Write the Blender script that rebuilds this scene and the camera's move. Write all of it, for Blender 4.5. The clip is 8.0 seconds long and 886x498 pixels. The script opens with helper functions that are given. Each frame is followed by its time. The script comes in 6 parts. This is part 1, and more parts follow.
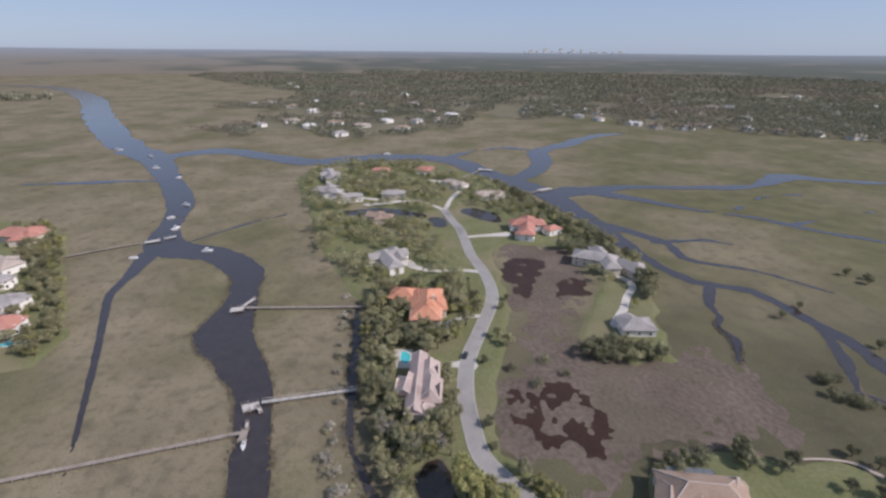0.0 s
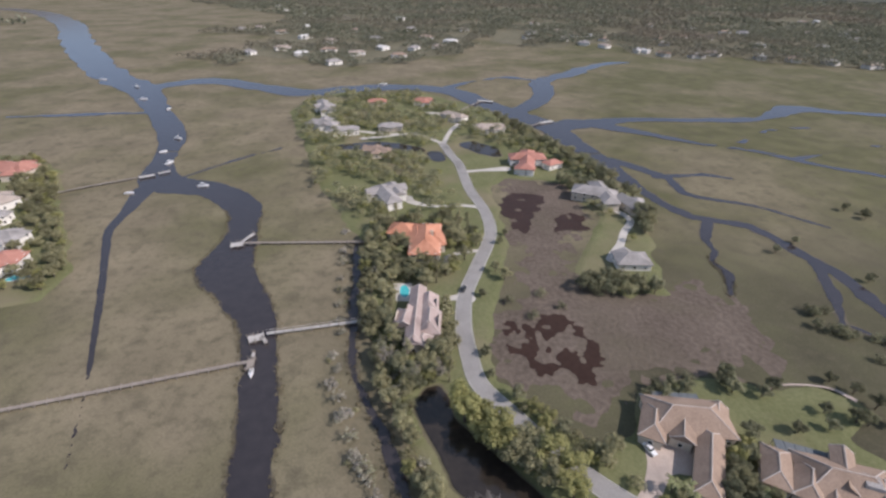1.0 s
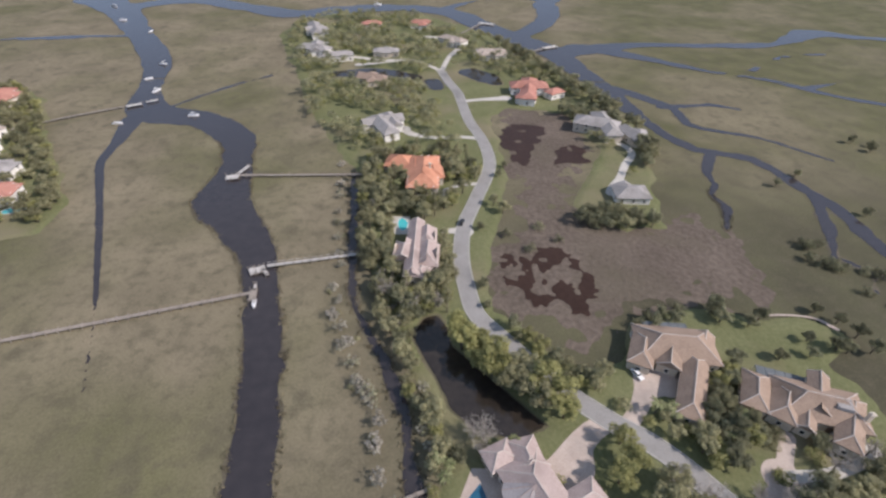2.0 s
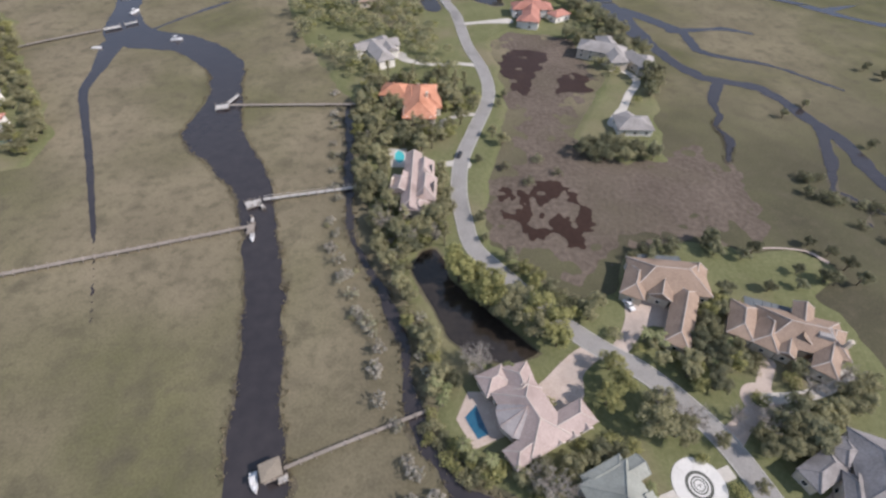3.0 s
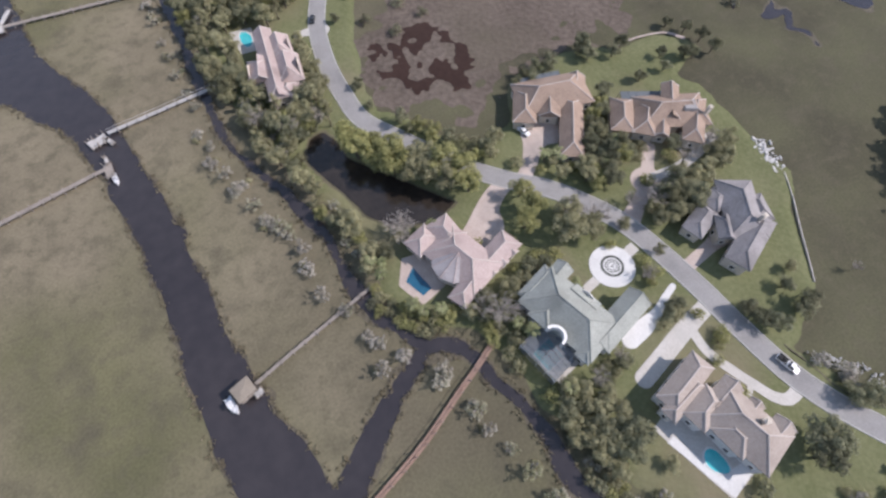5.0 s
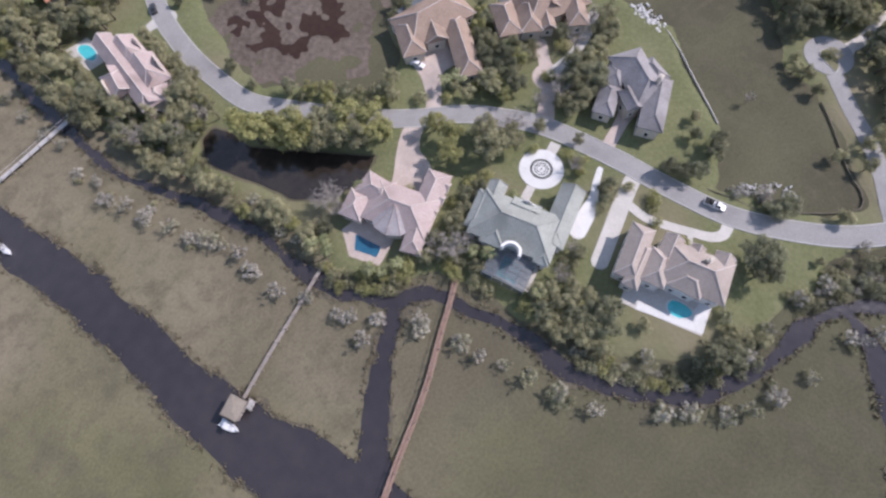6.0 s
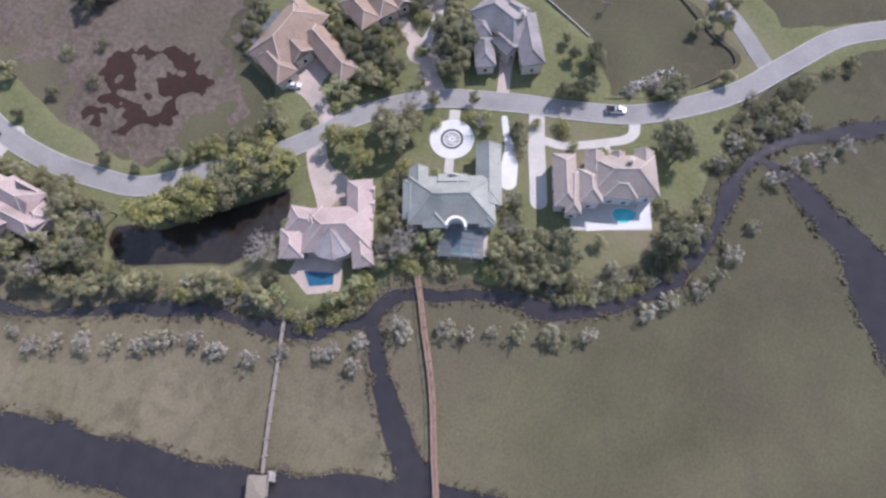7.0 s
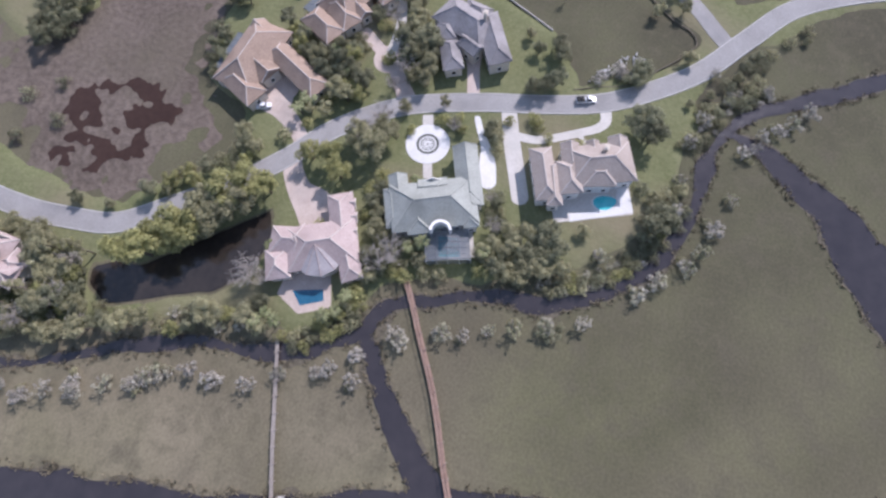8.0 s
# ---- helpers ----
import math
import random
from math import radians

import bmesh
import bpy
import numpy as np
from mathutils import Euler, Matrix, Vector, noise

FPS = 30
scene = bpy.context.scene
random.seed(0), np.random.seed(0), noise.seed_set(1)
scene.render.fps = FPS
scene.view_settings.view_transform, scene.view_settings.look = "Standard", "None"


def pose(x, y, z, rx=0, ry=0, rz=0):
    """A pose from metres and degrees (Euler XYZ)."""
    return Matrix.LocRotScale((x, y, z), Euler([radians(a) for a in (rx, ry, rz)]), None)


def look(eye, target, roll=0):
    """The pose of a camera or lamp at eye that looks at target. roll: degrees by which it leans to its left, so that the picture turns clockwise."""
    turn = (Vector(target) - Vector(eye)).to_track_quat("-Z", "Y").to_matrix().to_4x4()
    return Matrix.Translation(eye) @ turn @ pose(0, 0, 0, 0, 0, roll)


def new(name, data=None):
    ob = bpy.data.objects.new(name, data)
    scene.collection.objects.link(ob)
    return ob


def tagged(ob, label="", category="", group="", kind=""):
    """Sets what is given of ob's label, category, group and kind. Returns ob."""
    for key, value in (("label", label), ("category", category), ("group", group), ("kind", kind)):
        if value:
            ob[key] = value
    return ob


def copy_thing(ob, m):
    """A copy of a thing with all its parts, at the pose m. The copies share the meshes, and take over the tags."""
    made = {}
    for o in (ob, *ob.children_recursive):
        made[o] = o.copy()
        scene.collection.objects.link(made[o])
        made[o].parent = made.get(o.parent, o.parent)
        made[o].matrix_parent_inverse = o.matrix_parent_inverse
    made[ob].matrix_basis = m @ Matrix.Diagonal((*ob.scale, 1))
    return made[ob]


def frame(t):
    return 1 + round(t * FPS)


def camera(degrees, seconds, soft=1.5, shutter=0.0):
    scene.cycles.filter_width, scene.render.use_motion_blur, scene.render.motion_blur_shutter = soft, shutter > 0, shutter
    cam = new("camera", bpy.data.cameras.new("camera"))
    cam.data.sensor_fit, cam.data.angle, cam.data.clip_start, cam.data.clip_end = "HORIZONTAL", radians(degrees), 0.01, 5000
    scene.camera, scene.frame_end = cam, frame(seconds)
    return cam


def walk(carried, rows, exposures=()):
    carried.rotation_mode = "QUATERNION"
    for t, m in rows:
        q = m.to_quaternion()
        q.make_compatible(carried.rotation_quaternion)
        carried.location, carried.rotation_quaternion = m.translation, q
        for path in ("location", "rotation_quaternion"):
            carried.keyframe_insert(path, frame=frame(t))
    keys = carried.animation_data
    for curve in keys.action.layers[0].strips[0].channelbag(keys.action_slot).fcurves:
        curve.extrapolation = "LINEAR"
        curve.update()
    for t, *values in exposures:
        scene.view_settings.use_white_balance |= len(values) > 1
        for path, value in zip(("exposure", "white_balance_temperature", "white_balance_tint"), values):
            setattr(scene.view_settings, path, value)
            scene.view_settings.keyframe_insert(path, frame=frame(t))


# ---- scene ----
# A camera that hovers and turns: seconds, tilt, lean and turn in degrees.
cam = camera(87.5, 8.0, 2.6)
EYE = (0.0, 0.0, 120.0)
TURNS = [
    (0.0, 66.82, -0.46, -0.41),
    (0.5, 62.92, -0.47, -0.50),
    (1.0, 58.82, -0.51, -0.59),
    (1.5, 54.67, -0.61, -0.66),
    (3.0, 42.37, -0.92, -0.96),
    (3.5, 38.18, -0.99, -1.64),
    (4.0, 34.07, -0.92, -5.00),
    (4.5, 30.17, -0.66, -12.39),
    (4.7, 28.64, -0.34, -16.12),
    (5.8, 20.40, 0.77, -37.61),
    (6.0, 19.44, 1.07, -41.98),
    (6.5, 18.00, 1.80, -54.14),
    (7.0, 17.55, 2.57, -65.74),
    (7.5, 17.54, 2.83, -71.07),
    (8.0, 17.81, 2.81, -71.85),
]
walk(cam, [(t, pose(*EYE, rx, ry, rz)) for t, rx, ry, rz in TURNS],
     [(0.0, 0.09, 6200, 21), (1.5, 0.17, 6350, 19), (3.5, 0.29, 6350, 18), (4.5, 0.31, 6150, 19), (6.0, 0.38, 5950, 24), (7.0, 0.43, 5800, 25), (8.0, 0.47, 5750, 25)])

# ---------------------------------------------------------------- sky, sun
SUN_FROM = Vector((0.94, -0.30, 0.84)).normalized()
world = bpy.data.worlds.new("sky")
scene.world = world
world.use_nodes = True
wn, wl = world.node_tree.nodes, world.node_tree.links
sky = wn.new("ShaderNodeTexSky")
sky.sky_type = "NISHITA"
sky.sun_disc = False
sky.sun_elevation = math.asin(SUN_FROM.z)
sky.sun_rotation = math.atan2(SUN_FROM.x, SUN_FROM.y)
sky.air_density, sky.dust_density, sky.ozone_density = 0.9, 0.45, 4.0
veil = wn.new("ShaderNodeMix")
veil.data_type = "RGBA"
veil.inputs[0].default_value = 0.8
veil.inputs[7].default_value = (1.95, 2.5, 3.2, 1)
wl.new(sky.outputs[0], veil.inputs[6])
wl.new(veil.outputs[2], wn["Background"].inputs[0])
wn["Background"].inputs[1].default_value = 0.15
sun = new("sun", bpy.data.lights.new("sun", "SUN"))
sun.data.energy, sun.data.angle, sun.data.color = 4.2, radians(0.6), (1.0, 0.93, 0.83)
sun.matrix_world = look(tuple(SUN_FROM * 300), (0, 0, 0))

# ---------------------------------------------------------------- materials
def material(name, dark, light, grain=1.0, patch=0.1, rough=0.85, bump=0.2, tint=None, tint_at=0.6, metal=0.0,
             island=0.0, thing=0.0, spec=0.3, sheer=0.0):
    """Two tones mixed by noise at two scales (grain and patch: features per metre), a third tone in large
    stains, a shift from piece to piece, fine relief; sheer lets some light through leaves."""
    m = bpy.data.materials.new(name)
    m.use_nodes = True
    n, l = m.node_tree.nodes, m.node_tree.links
    shader = n["Principled BSDF"]
    place = n.new("ShaderNodeNewGeometry")

    def cloud(scale, detail):
        t = n.new("ShaderNodeTexNoise")
        t.inputs["Scale"].default_value, t.inputs["Detail"].default_value = scale, detail
        l.new(place.outputs["Position"], t.inputs["Vector"])
        return t.outputs["Fac"]

    def span(value, a, b):
        r = n.new("ShaderNodeMapRange")
        r.inputs[1].default_value, r.inputs[2].default_value = a, b
        l.new(value, r.inputs[0])
        return r.outputs[0]

    def blend(fac, a, b, mode="MIX"):
        x = n.new("ShaderNodeMix")
        x.data_type, x.blend_type = "RGBA", mode
        for value, slot in ((fac, 0), (a, 6), (b, 7)):
            if isinstance(value, (tuple, float)):
                x.inputs[slot].default_value = value if isinstance(value, float) else (*value, 1)
            else:
                l.new(value, x.inputs[slot])
        return x.outputs[2]

    def total(a, b, operation="ADD"):
        x = n.new("ShaderNodeMath")
        x.operation = operation
        for value, slot in ((a, 0), (b, 1)):
            if isinstance(value, float):
                x.inputs[slot].default_value = value
            else:
                l.new(value, x.inputs[slot])
        return x.outputs[0]

    fine, wide = cloud(grain, 5.0), cloud(patch, 4.0)
    mixed = total(total(fine, 0.55, "MULTIPLY"), total(wide, 0.45, "MULTIPLY"))
    colour = blend(span(mixed, 0.36, 0.64), dark, light)
    if tint:
        colour = blend(span(cloud(patch * 0.37, 6.0), tint_at - 0.08, tint_at + 0.08), colour, tint)
    for amount, source in ((island, place.outputs["Random Per Island"]), (thing, None)):
        if amount:
            if source is None:
                source = n.new("ShaderNodeObjectInfo").outputs["Random"]
            v = n.new("ShaderNodeHueSaturation")
            r = n.new("ShaderNodeMapRange")
            r.inputs[3].default_value, r.inputs[4].default_value = 1 - amount, 1 + amount
            l.new(source, r.inputs[0])
            l.new(r.outputs[0], v.inputs["Value"])
            l.new(colour, v.inputs["Color"])
            colour = v.outputs[0]
    l.new(colour, shader.inputs["Base Color"])
    shader.inputs["Roughness"].default_value, shader.inputs["Metallic"].default_value = rough, metal
    shader.inputs["Specular IOR Level"].default_value = spec
    if bump:
        b = n.new("ShaderNodeBump")
        b.inputs["Strength"].default_value, b.inputs["Distance"].default_value = bump, 0.6 / grain
        l.new(fine, b.inputs["Height"])
        l.new(b.outputs[0], shader.inputs["Normal"])
    if sheer:
        thin = n.new("ShaderNodeBsdfTranslucent")
        l.new(colour, thin.inputs[0])
        both = n.new("ShaderNodeMixShader")
        both.inputs[0].default_value = sheer
        l.new(shader.outputs[0], both.inputs[1])
        l.new(thin.outputs[0], both.inputs[2])
        l.new(both.outputs[0], n["Material Output"].inputs[0])
    return m


def marsh_material():
    """Cordgrass in three tones that fade into one another over tens of metres, greener towards the east."""
    m = bpy.data.materials.new("marsh_grass")
    m.use_nodes = True
    n, l = m.node_tree.nodes, m.node_tree.links
    shader, geo, sep = n["Principled BSDF"], n.new("ShaderNodeNewGeometry"), n.new("ShaderNodeSeparateXYZ")
    l.new(geo.outputs["Position"], sep.inputs[0])

    def cloud(scale, detail, low, high):
        t, r = n.new("ShaderNodeTexNoise"), n.new("ShaderNodeMapRange")
        t.inputs["Scale"].default_value, t.inputs["Detail"].default_value = scale, detail
        r.inputs[1].default_value, r.inputs[2].default_value = low, high
        l.new(geo.outputs["Position"], t.inputs["Vector"])
        l.new(t.outputs["Fac"], r.inputs[0])
        return r.outputs[0]

    def blend(fac, a, b):
        x = n.new("ShaderNodeMix")
        x.data_type = "RGBA"
        l.new(fac, x.inputs[0])
        for value, slot in ((a, 6), (b, 7)):
            if isinstance(value, tuple):
                x.inputs[slot].default_value = (*value, 1)
            else:
                l.new(value, x.inputs[slot])
        return x.outputs[2]

    east, sum_ = n.new("ShaderNodeMapRange"), n.new("ShaderNodeMath")
    east.inputs[1].default_value, east.inputs[2].default_value, east.inputs[3].default_value, east.inputs[4].default_value = 60, 260, -0.15, 0.45
    l.new(sep.outputs["X"], east.inputs[0])
    sum_.use_clamp = True
    l.new(cloud(0.012, 5.0, 0.40, 0.64), sum_.inputs[0])
    l.new(east.outputs[0], sum_.inputs[1])
    base = blend(cloud(0.035, 6.0, 0.36, 0.66), (0.172, 0.147, 0.100), (0.232, 0.198, 0.134))
    base = blend(sum_.outputs[0], base, blend(cloud(0.06, 5.0, 0.35, 0.65), (0.094, 0.094, 0.047), (0.134, 0.128, 0.066)))
    near_x, near_y, both = n.new("ShaderNodeMapRange"), n.new("ShaderNodeMapRange"), n.new("ShaderNodeMath")
    for node, axis, a, b, c, d in ((near_x, "X", -75, 70, 0.0, 1.0), (near_y, "Y", 130, 260, 1.0, 0.0)):
        node.interpolation_type = "SMOOTHSTEP"
        for slot, value in enumerate((a, b, c, d)):
            node.inputs[slot + 1].default_value = value
        l.new(sep.outputs[axis], node.inputs[0])
    both.operation = "MULTIPLY"
    l.new(near_x.outputs[0], both.inputs[0])
    l.new(near_y.outputs[0], both.inputs[1])
    base = blend(both.outputs[0], base, blend(cloud(0.03, 6.0, 0.36, 0.66), (0.071, 0.066, 0.043), (0.104, 0.101, 0.058)))
    base = blend(cloud(0.11, 6.0, 0.52, 0.80), base, (0.098, 0.088, 0.060))
    base = blend(cloud(0.3, 6.0, 0.50, 0.85), base, (0.108, 0.098, 0.064))
    grain = cloud(1.3, 4.0, 0.30, 0.72)
    tone = n.new("ShaderNodeMix")
    tone.data_type, tone.blend_type = "RGBA", "MULTIPLY"
    tone.inputs[0].default_value = 0.40
    l.new(base, tone.inputs[6])
    l.new(blend(grain, (0.62, 0.62, 0.62), (1.3, 1.3, 1.3)), tone.inputs[7])
    l.new(tone.outputs[2], shader.inputs["Base Color"])
    shader.inputs["Roughness"].default_value = 0.95
    shader.inputs["Specular IOR Level"].default_value = 0.15
    bump = n.new("ShaderNodeBump")
    bump.inputs["Strength"].default_value, bump.inputs["Distance"].default_value = 0.08, 0.4
    l.new(grain, bump.inputs["Height"])
    l.new(bump.outputs[0], shader.inputs["Normal"])
    return m


MARSH = marsh_material()
MUD = material("mud_flat", (0.094, 0.076, 0.061), (0.160, 0.130, 0.106), 0.5, 0.05, 0.95, 0.5, (0.112, 0.096, 0.070), 0.58, spec=0.1)
BANK = material("wet_bank", (0.075, 0.066, 0.045), (0.130, 0.112, 0.078), 0.8, 0.1, 0.8, 0.5)
LAWN = material("lawn", (0.114, 0.124, 0.056), (0.170, 0.174, 0.088), 1.0, 0.06, 0.95, 0.3, (0.190, 0.168, 0.105), 0.58, spec=0.15)
UNDERGROWTH = material("forest_floor", (0.10, 0.098, 0.06), (0.18, 0.16, 0.105), 0.4, 0.03, 0.95, 0.4)
CHANNEL = material("creek_water", (0.030, 0.026, 0.028), (0.044, 0.038, 0.039), 0.25, 0.02, 0.12, 0.06, spec=0.5)
POND = material("pond_water", (0.022, 0.018, 0.015), (0.036, 0.029, 0.023), 0.5, 0.1, 0.10, 0.04, spec=0.5)
PUDDLE = material("tidal_pool_water", (0.034, 0.019, 0.014), (0.050, 0.029, 0.021), 0.5, 0.1, 0.4, 0.05, spec=0.15)
POOL_BLUE = material("pool_water_turquoise", (0.05, 0.38, 0.42), (0.08, 0.48, 0.50), 0.8, 0.3, 0.08, 0.05, spec=0.5)
POOL_DEEP = material("pool_water_deep_blue", (0.015, 0.085, 0.15), (0.03, 0.12, 0.19), 0.8, 0.3, 0.08, 0.05, spec=0.5)
ASPHALT = material("bleached_asphalt", (0.235, 0.225, 0.215), (0.31, 0.30, 0.285), 2.5, 0.12, 0.9, 0.1, (0.18, 0.175, 0.17), 0.62)
KERB = material("kerb_concrete", (0.34, 0.33, 0.31), (0.44, 0.43, 0.40), 2.0, 0.3, 0.85, 0.1)
PAVER = material("driveway_pavers", (0.38, 0.31, 0.265), (0.50, 0.42, 0.365), 2.2, 0.2, 0.85, 0.15, (0.30, 0.26, 0.23), 0.62)
CONCRETE = material("pale_concrete", (0.422, 0.396, 0.352), (0.528, 0.502, 0.458), 1.6, 0.2, 0.8, 0.1, (0.42, 0.40, 0.36), 0.64)
WHITE_STONE = material("white_paving", (0.541, 0.533, 0.508), (0.640, 0.631, 0.607), 1.6, 0.3, 0.75, 0.1)
DARK_STONE = material("dark_mosaic", (0.055, 0.06, 0.05), (0.11, 0.115, 0.10), 2.0, 0.3, 0.7, 0.1)
STUCCO = material("cream_stucco", (0.52, 0.46, 0.38), (0.62, 0.56, 0.47), 1.5, 0.3, 0.9, 0.1)
STUCCO_WHITE = material("white_stucco", (0.66, 0.64, 0.60), (0.76, 0.74, 0.70), 1.5, 0.3, 0.9, 0.1)
TRIM = material("painted_trim", (0.68, 0.66, 0.62), (0.78, 0.76, 0.72), 2.0, 0.5, 0.6, 0.05)
GLASS = material("dark_window_glass", (0.02, 0.025, 0.03), (0.035, 0.04, 0.045), 0.6, 0.2, 0.08, 0.0, spec=0.6)
WOOD = material("weathered_grey_planks", (0.22, 0.19, 0.16), (0.34, 0.30, 0.26), 3.0, 0.3, 0.85, 0.3)
WOOD_RED = material("brown_boardwalk_planks", (0.24, 0.155, 0.115), (0.33, 0.225, 0.17), 3.0, 0.3, 0.85, 0.3)
WOOD_PALE = material("silvered_planks", (0.40, 0.38, 0.35), (0.52, 0.50, 0.47), 3.0, 0.3, 0.8, 0.3)
SHINGLE = material("dock_roof_shingles", (0.20, 0.17, 0.13), (0.29, 0.25, 0.20), 2.5, 0.3, 0.9, 0.3)
GELCOAT = material("white_gelcoat", (0.70, 0.71, 0.72), (0.80, 0.81, 0.82), 1.0, 0.3, 0.3, 0.0, spec=0.5)
CANVAS = material("boat_canvas", (0.55, 0.55, 0.54), (0.66, 0.66, 0.65), 2.0, 0.5, 0.9, 0.1)
RUBBER = material("rubber", (0.02, 0.02, 0.02), (0.035, 0.035, 0.035), 3.0, 0.5, 0.8, 0.0)
STEEL = material("dull_steel", (0.35, 0.35, 0.36), (0.5, 0.5, 0.51), 3.0, 0.5, 0.4, 0.0, metal=0.8)
PAINT_WHITE = material("white_car_paint", (0.72, 0.72, 0.72), (0.80, 0.80, 0.80), 0.6, 0.2, 0.25, 0.0, spec=0.5)
PAINT_DARK = material("dark_car_paint", (0.03, 0.032, 0.036), (0.05, 0.052, 0.056), 0.6, 0.2, 0.25, 0.0, spec=0.5)
RIPRAP = material("pale_riprap", (0.42, 0.41, 0.39), (0.60, 0.58, 0.55), 1.6, 0.3, 0.9, 0.3, island=0.25)
SCREEN_SOLID = material("dark_screen_mesh", (0.10, 0.115, 0.125), (0.15, 0.165, 0.175), 1.5, 0.3, 0.7, 0.0)
BARK = material("grey_brown_bark", (0.10, 0.08, 0.06), (0.19, 0.16, 0.13), 3.0, 0.4, 0.95, 0.4)
BARK_PALE = material("pale_grey_twigs", (0.26, 0.23, 0.20), (0.40, 0.37, 0.33), 3.0, 0.4, 0.95, 0.2, thing=0.15)
LEAF_OAK = material("oak_leaves", (0.225, 0.216, 0.122), (0.385, 0.368, 0.222), 0.7, 0.08, 0.8, 0.0, island=0.28, thing=0.25, sheer=0.45, spec=0.12)
LEAF_FRESH = material("fresh_green_leaves", (0.240, 0.240, 0.098), (0.395, 0.385, 0.178), 0.7, 0.08, 0.8, 0.0, island=0.26, thing=0.20, sheer=0.45, spec=0.12)
LEAF_DARK = material("dark_evergreen_leaves", (0.160, 0.165, 0.102), (0.285, 0.282, 0.176), 0.7, 0.08, 0.8, 0.0, island=0.30, thing=0.28, sheer=0.45, spec=0.12)
LEAF_PALE = material("pale_shrub_leaves", (0.28, 0.26, 0.21), (0.46, 0.43, 0.37), 0.9, 0.2, 0.85, 0.0, (0.24, 0.24, 0.14), 0.55, island=0.30, thing=0.30, sheer=0.2)
LEAF_PALM = material("palm_fronds", (0.132, 0.149, 0.061), (0.242, 0.248, 0.121), 0.8, 0.2, 0.6, 0.0, thing=0.3, sheer=0.2)
TUFT = material("bank_grass", (0.100, 0.086, 0.054), (0.190, 0.162, 0.105), 0.5, 0.08, 0.9, 0.0, island=0.4, sheer=0.2)
WOODS = material("far_woods_leaves", (0.150, 0.158, 0.112), (0.262, 0.262, 0.190), 0.05, 0.008, 0.85, 0.0, (0.250, 0.222, 0.170), 0.55, island=0.40, sheer=0.35, spec=0.1)


def roof_tiles(name, dark, light):
    return material(name, dark, light, 2.0, 0.25, 0.8, 0.35, tuple(c * 0.82 for c in dark), 0.63, thing=0.06)


TILE_PINK = roof_tiles("pink_clay_tiles", (0.345, 0.272, 0.248), (0.445, 0.358, 0.328))
TILE_TAN = roof_tiles("tan_clay_tiles", (0.252, 0.182, 0.136), (0.345, 0.256, 0.196))
TILE_SALMON = roof_tiles("salmon_clay_tiles", (0.32, 0.268, 0.228), (0.41, 0.35, 0.302))
TILE_GREEN = roof_tiles("grey_green_metal_roof", (0.262, 0.272, 0.24), (0.35, 0.362, 0.322))
TILE_SLATE = roof_tiles("grey_slate_tiles", (0.21, 0.195, 0.19), (0.31, 0.29, 0.285))
RIDGE_PALE = material("pale_ridge_tiles", (0.42, 0.37, 0.33), (0.55, 0.49, 0.44), 2.0, 0.3, 0.85, 0.1)
# Fan roof: the pink tiles again, with their shade greyed into the colour.
TILE_FAN = roof_tiles("pink_tiles_shade_greyed", (0.33, 0.30, 0.29), (0.43, 0.39, 0.38))
TILE_ORANGE = roof_tiles("orange_clay_tiles", (0.46, 0.205, 0.125), (0.57, 0.285, 0.185))
TILE_RED = roof_tiles("red_clay_tiles", (0.36, 0.165, 0.125), (0.46, 0.23, 0.18))
TILE_GREY = roof_tiles("grey_shingles", (0.24, 0.225, 0.215), (0.36, 0.34, 0.325))
TILE_BROWN = roof_tiles("brown_shingles", (0.24, 0.175, 0.135), (0.34, 0.26, 0.205))


def sheer_screen():
    """Insect screen: half of the light passes."""
    m = bpy.data.materials.new("insect_screen")
    m.use_nodes = True
    n, l = m.node_tree.nodes, m.node_tree.links
    both, clear = n.new("ShaderNodeMixShader"), n.new("ShaderNodeBsdfTransparent")
    n["Principled BSDF"].inputs["Base Color"].default_value = (0.16, 0.175, 0.185, 1)
    n["Principled BSDF"].inputs["Roughness"].default_value = 0.6
    both.inputs[0].default_value = 0.6
    l.new(clear.outputs[0], both.inputs[1])
    l.new(n["Principled BSDF"].outputs[0], both.inputs[2])
    l.new(both.outputs[0], n["Material Output"].inputs[0])
    return m


SCREEN = sheer_screen()

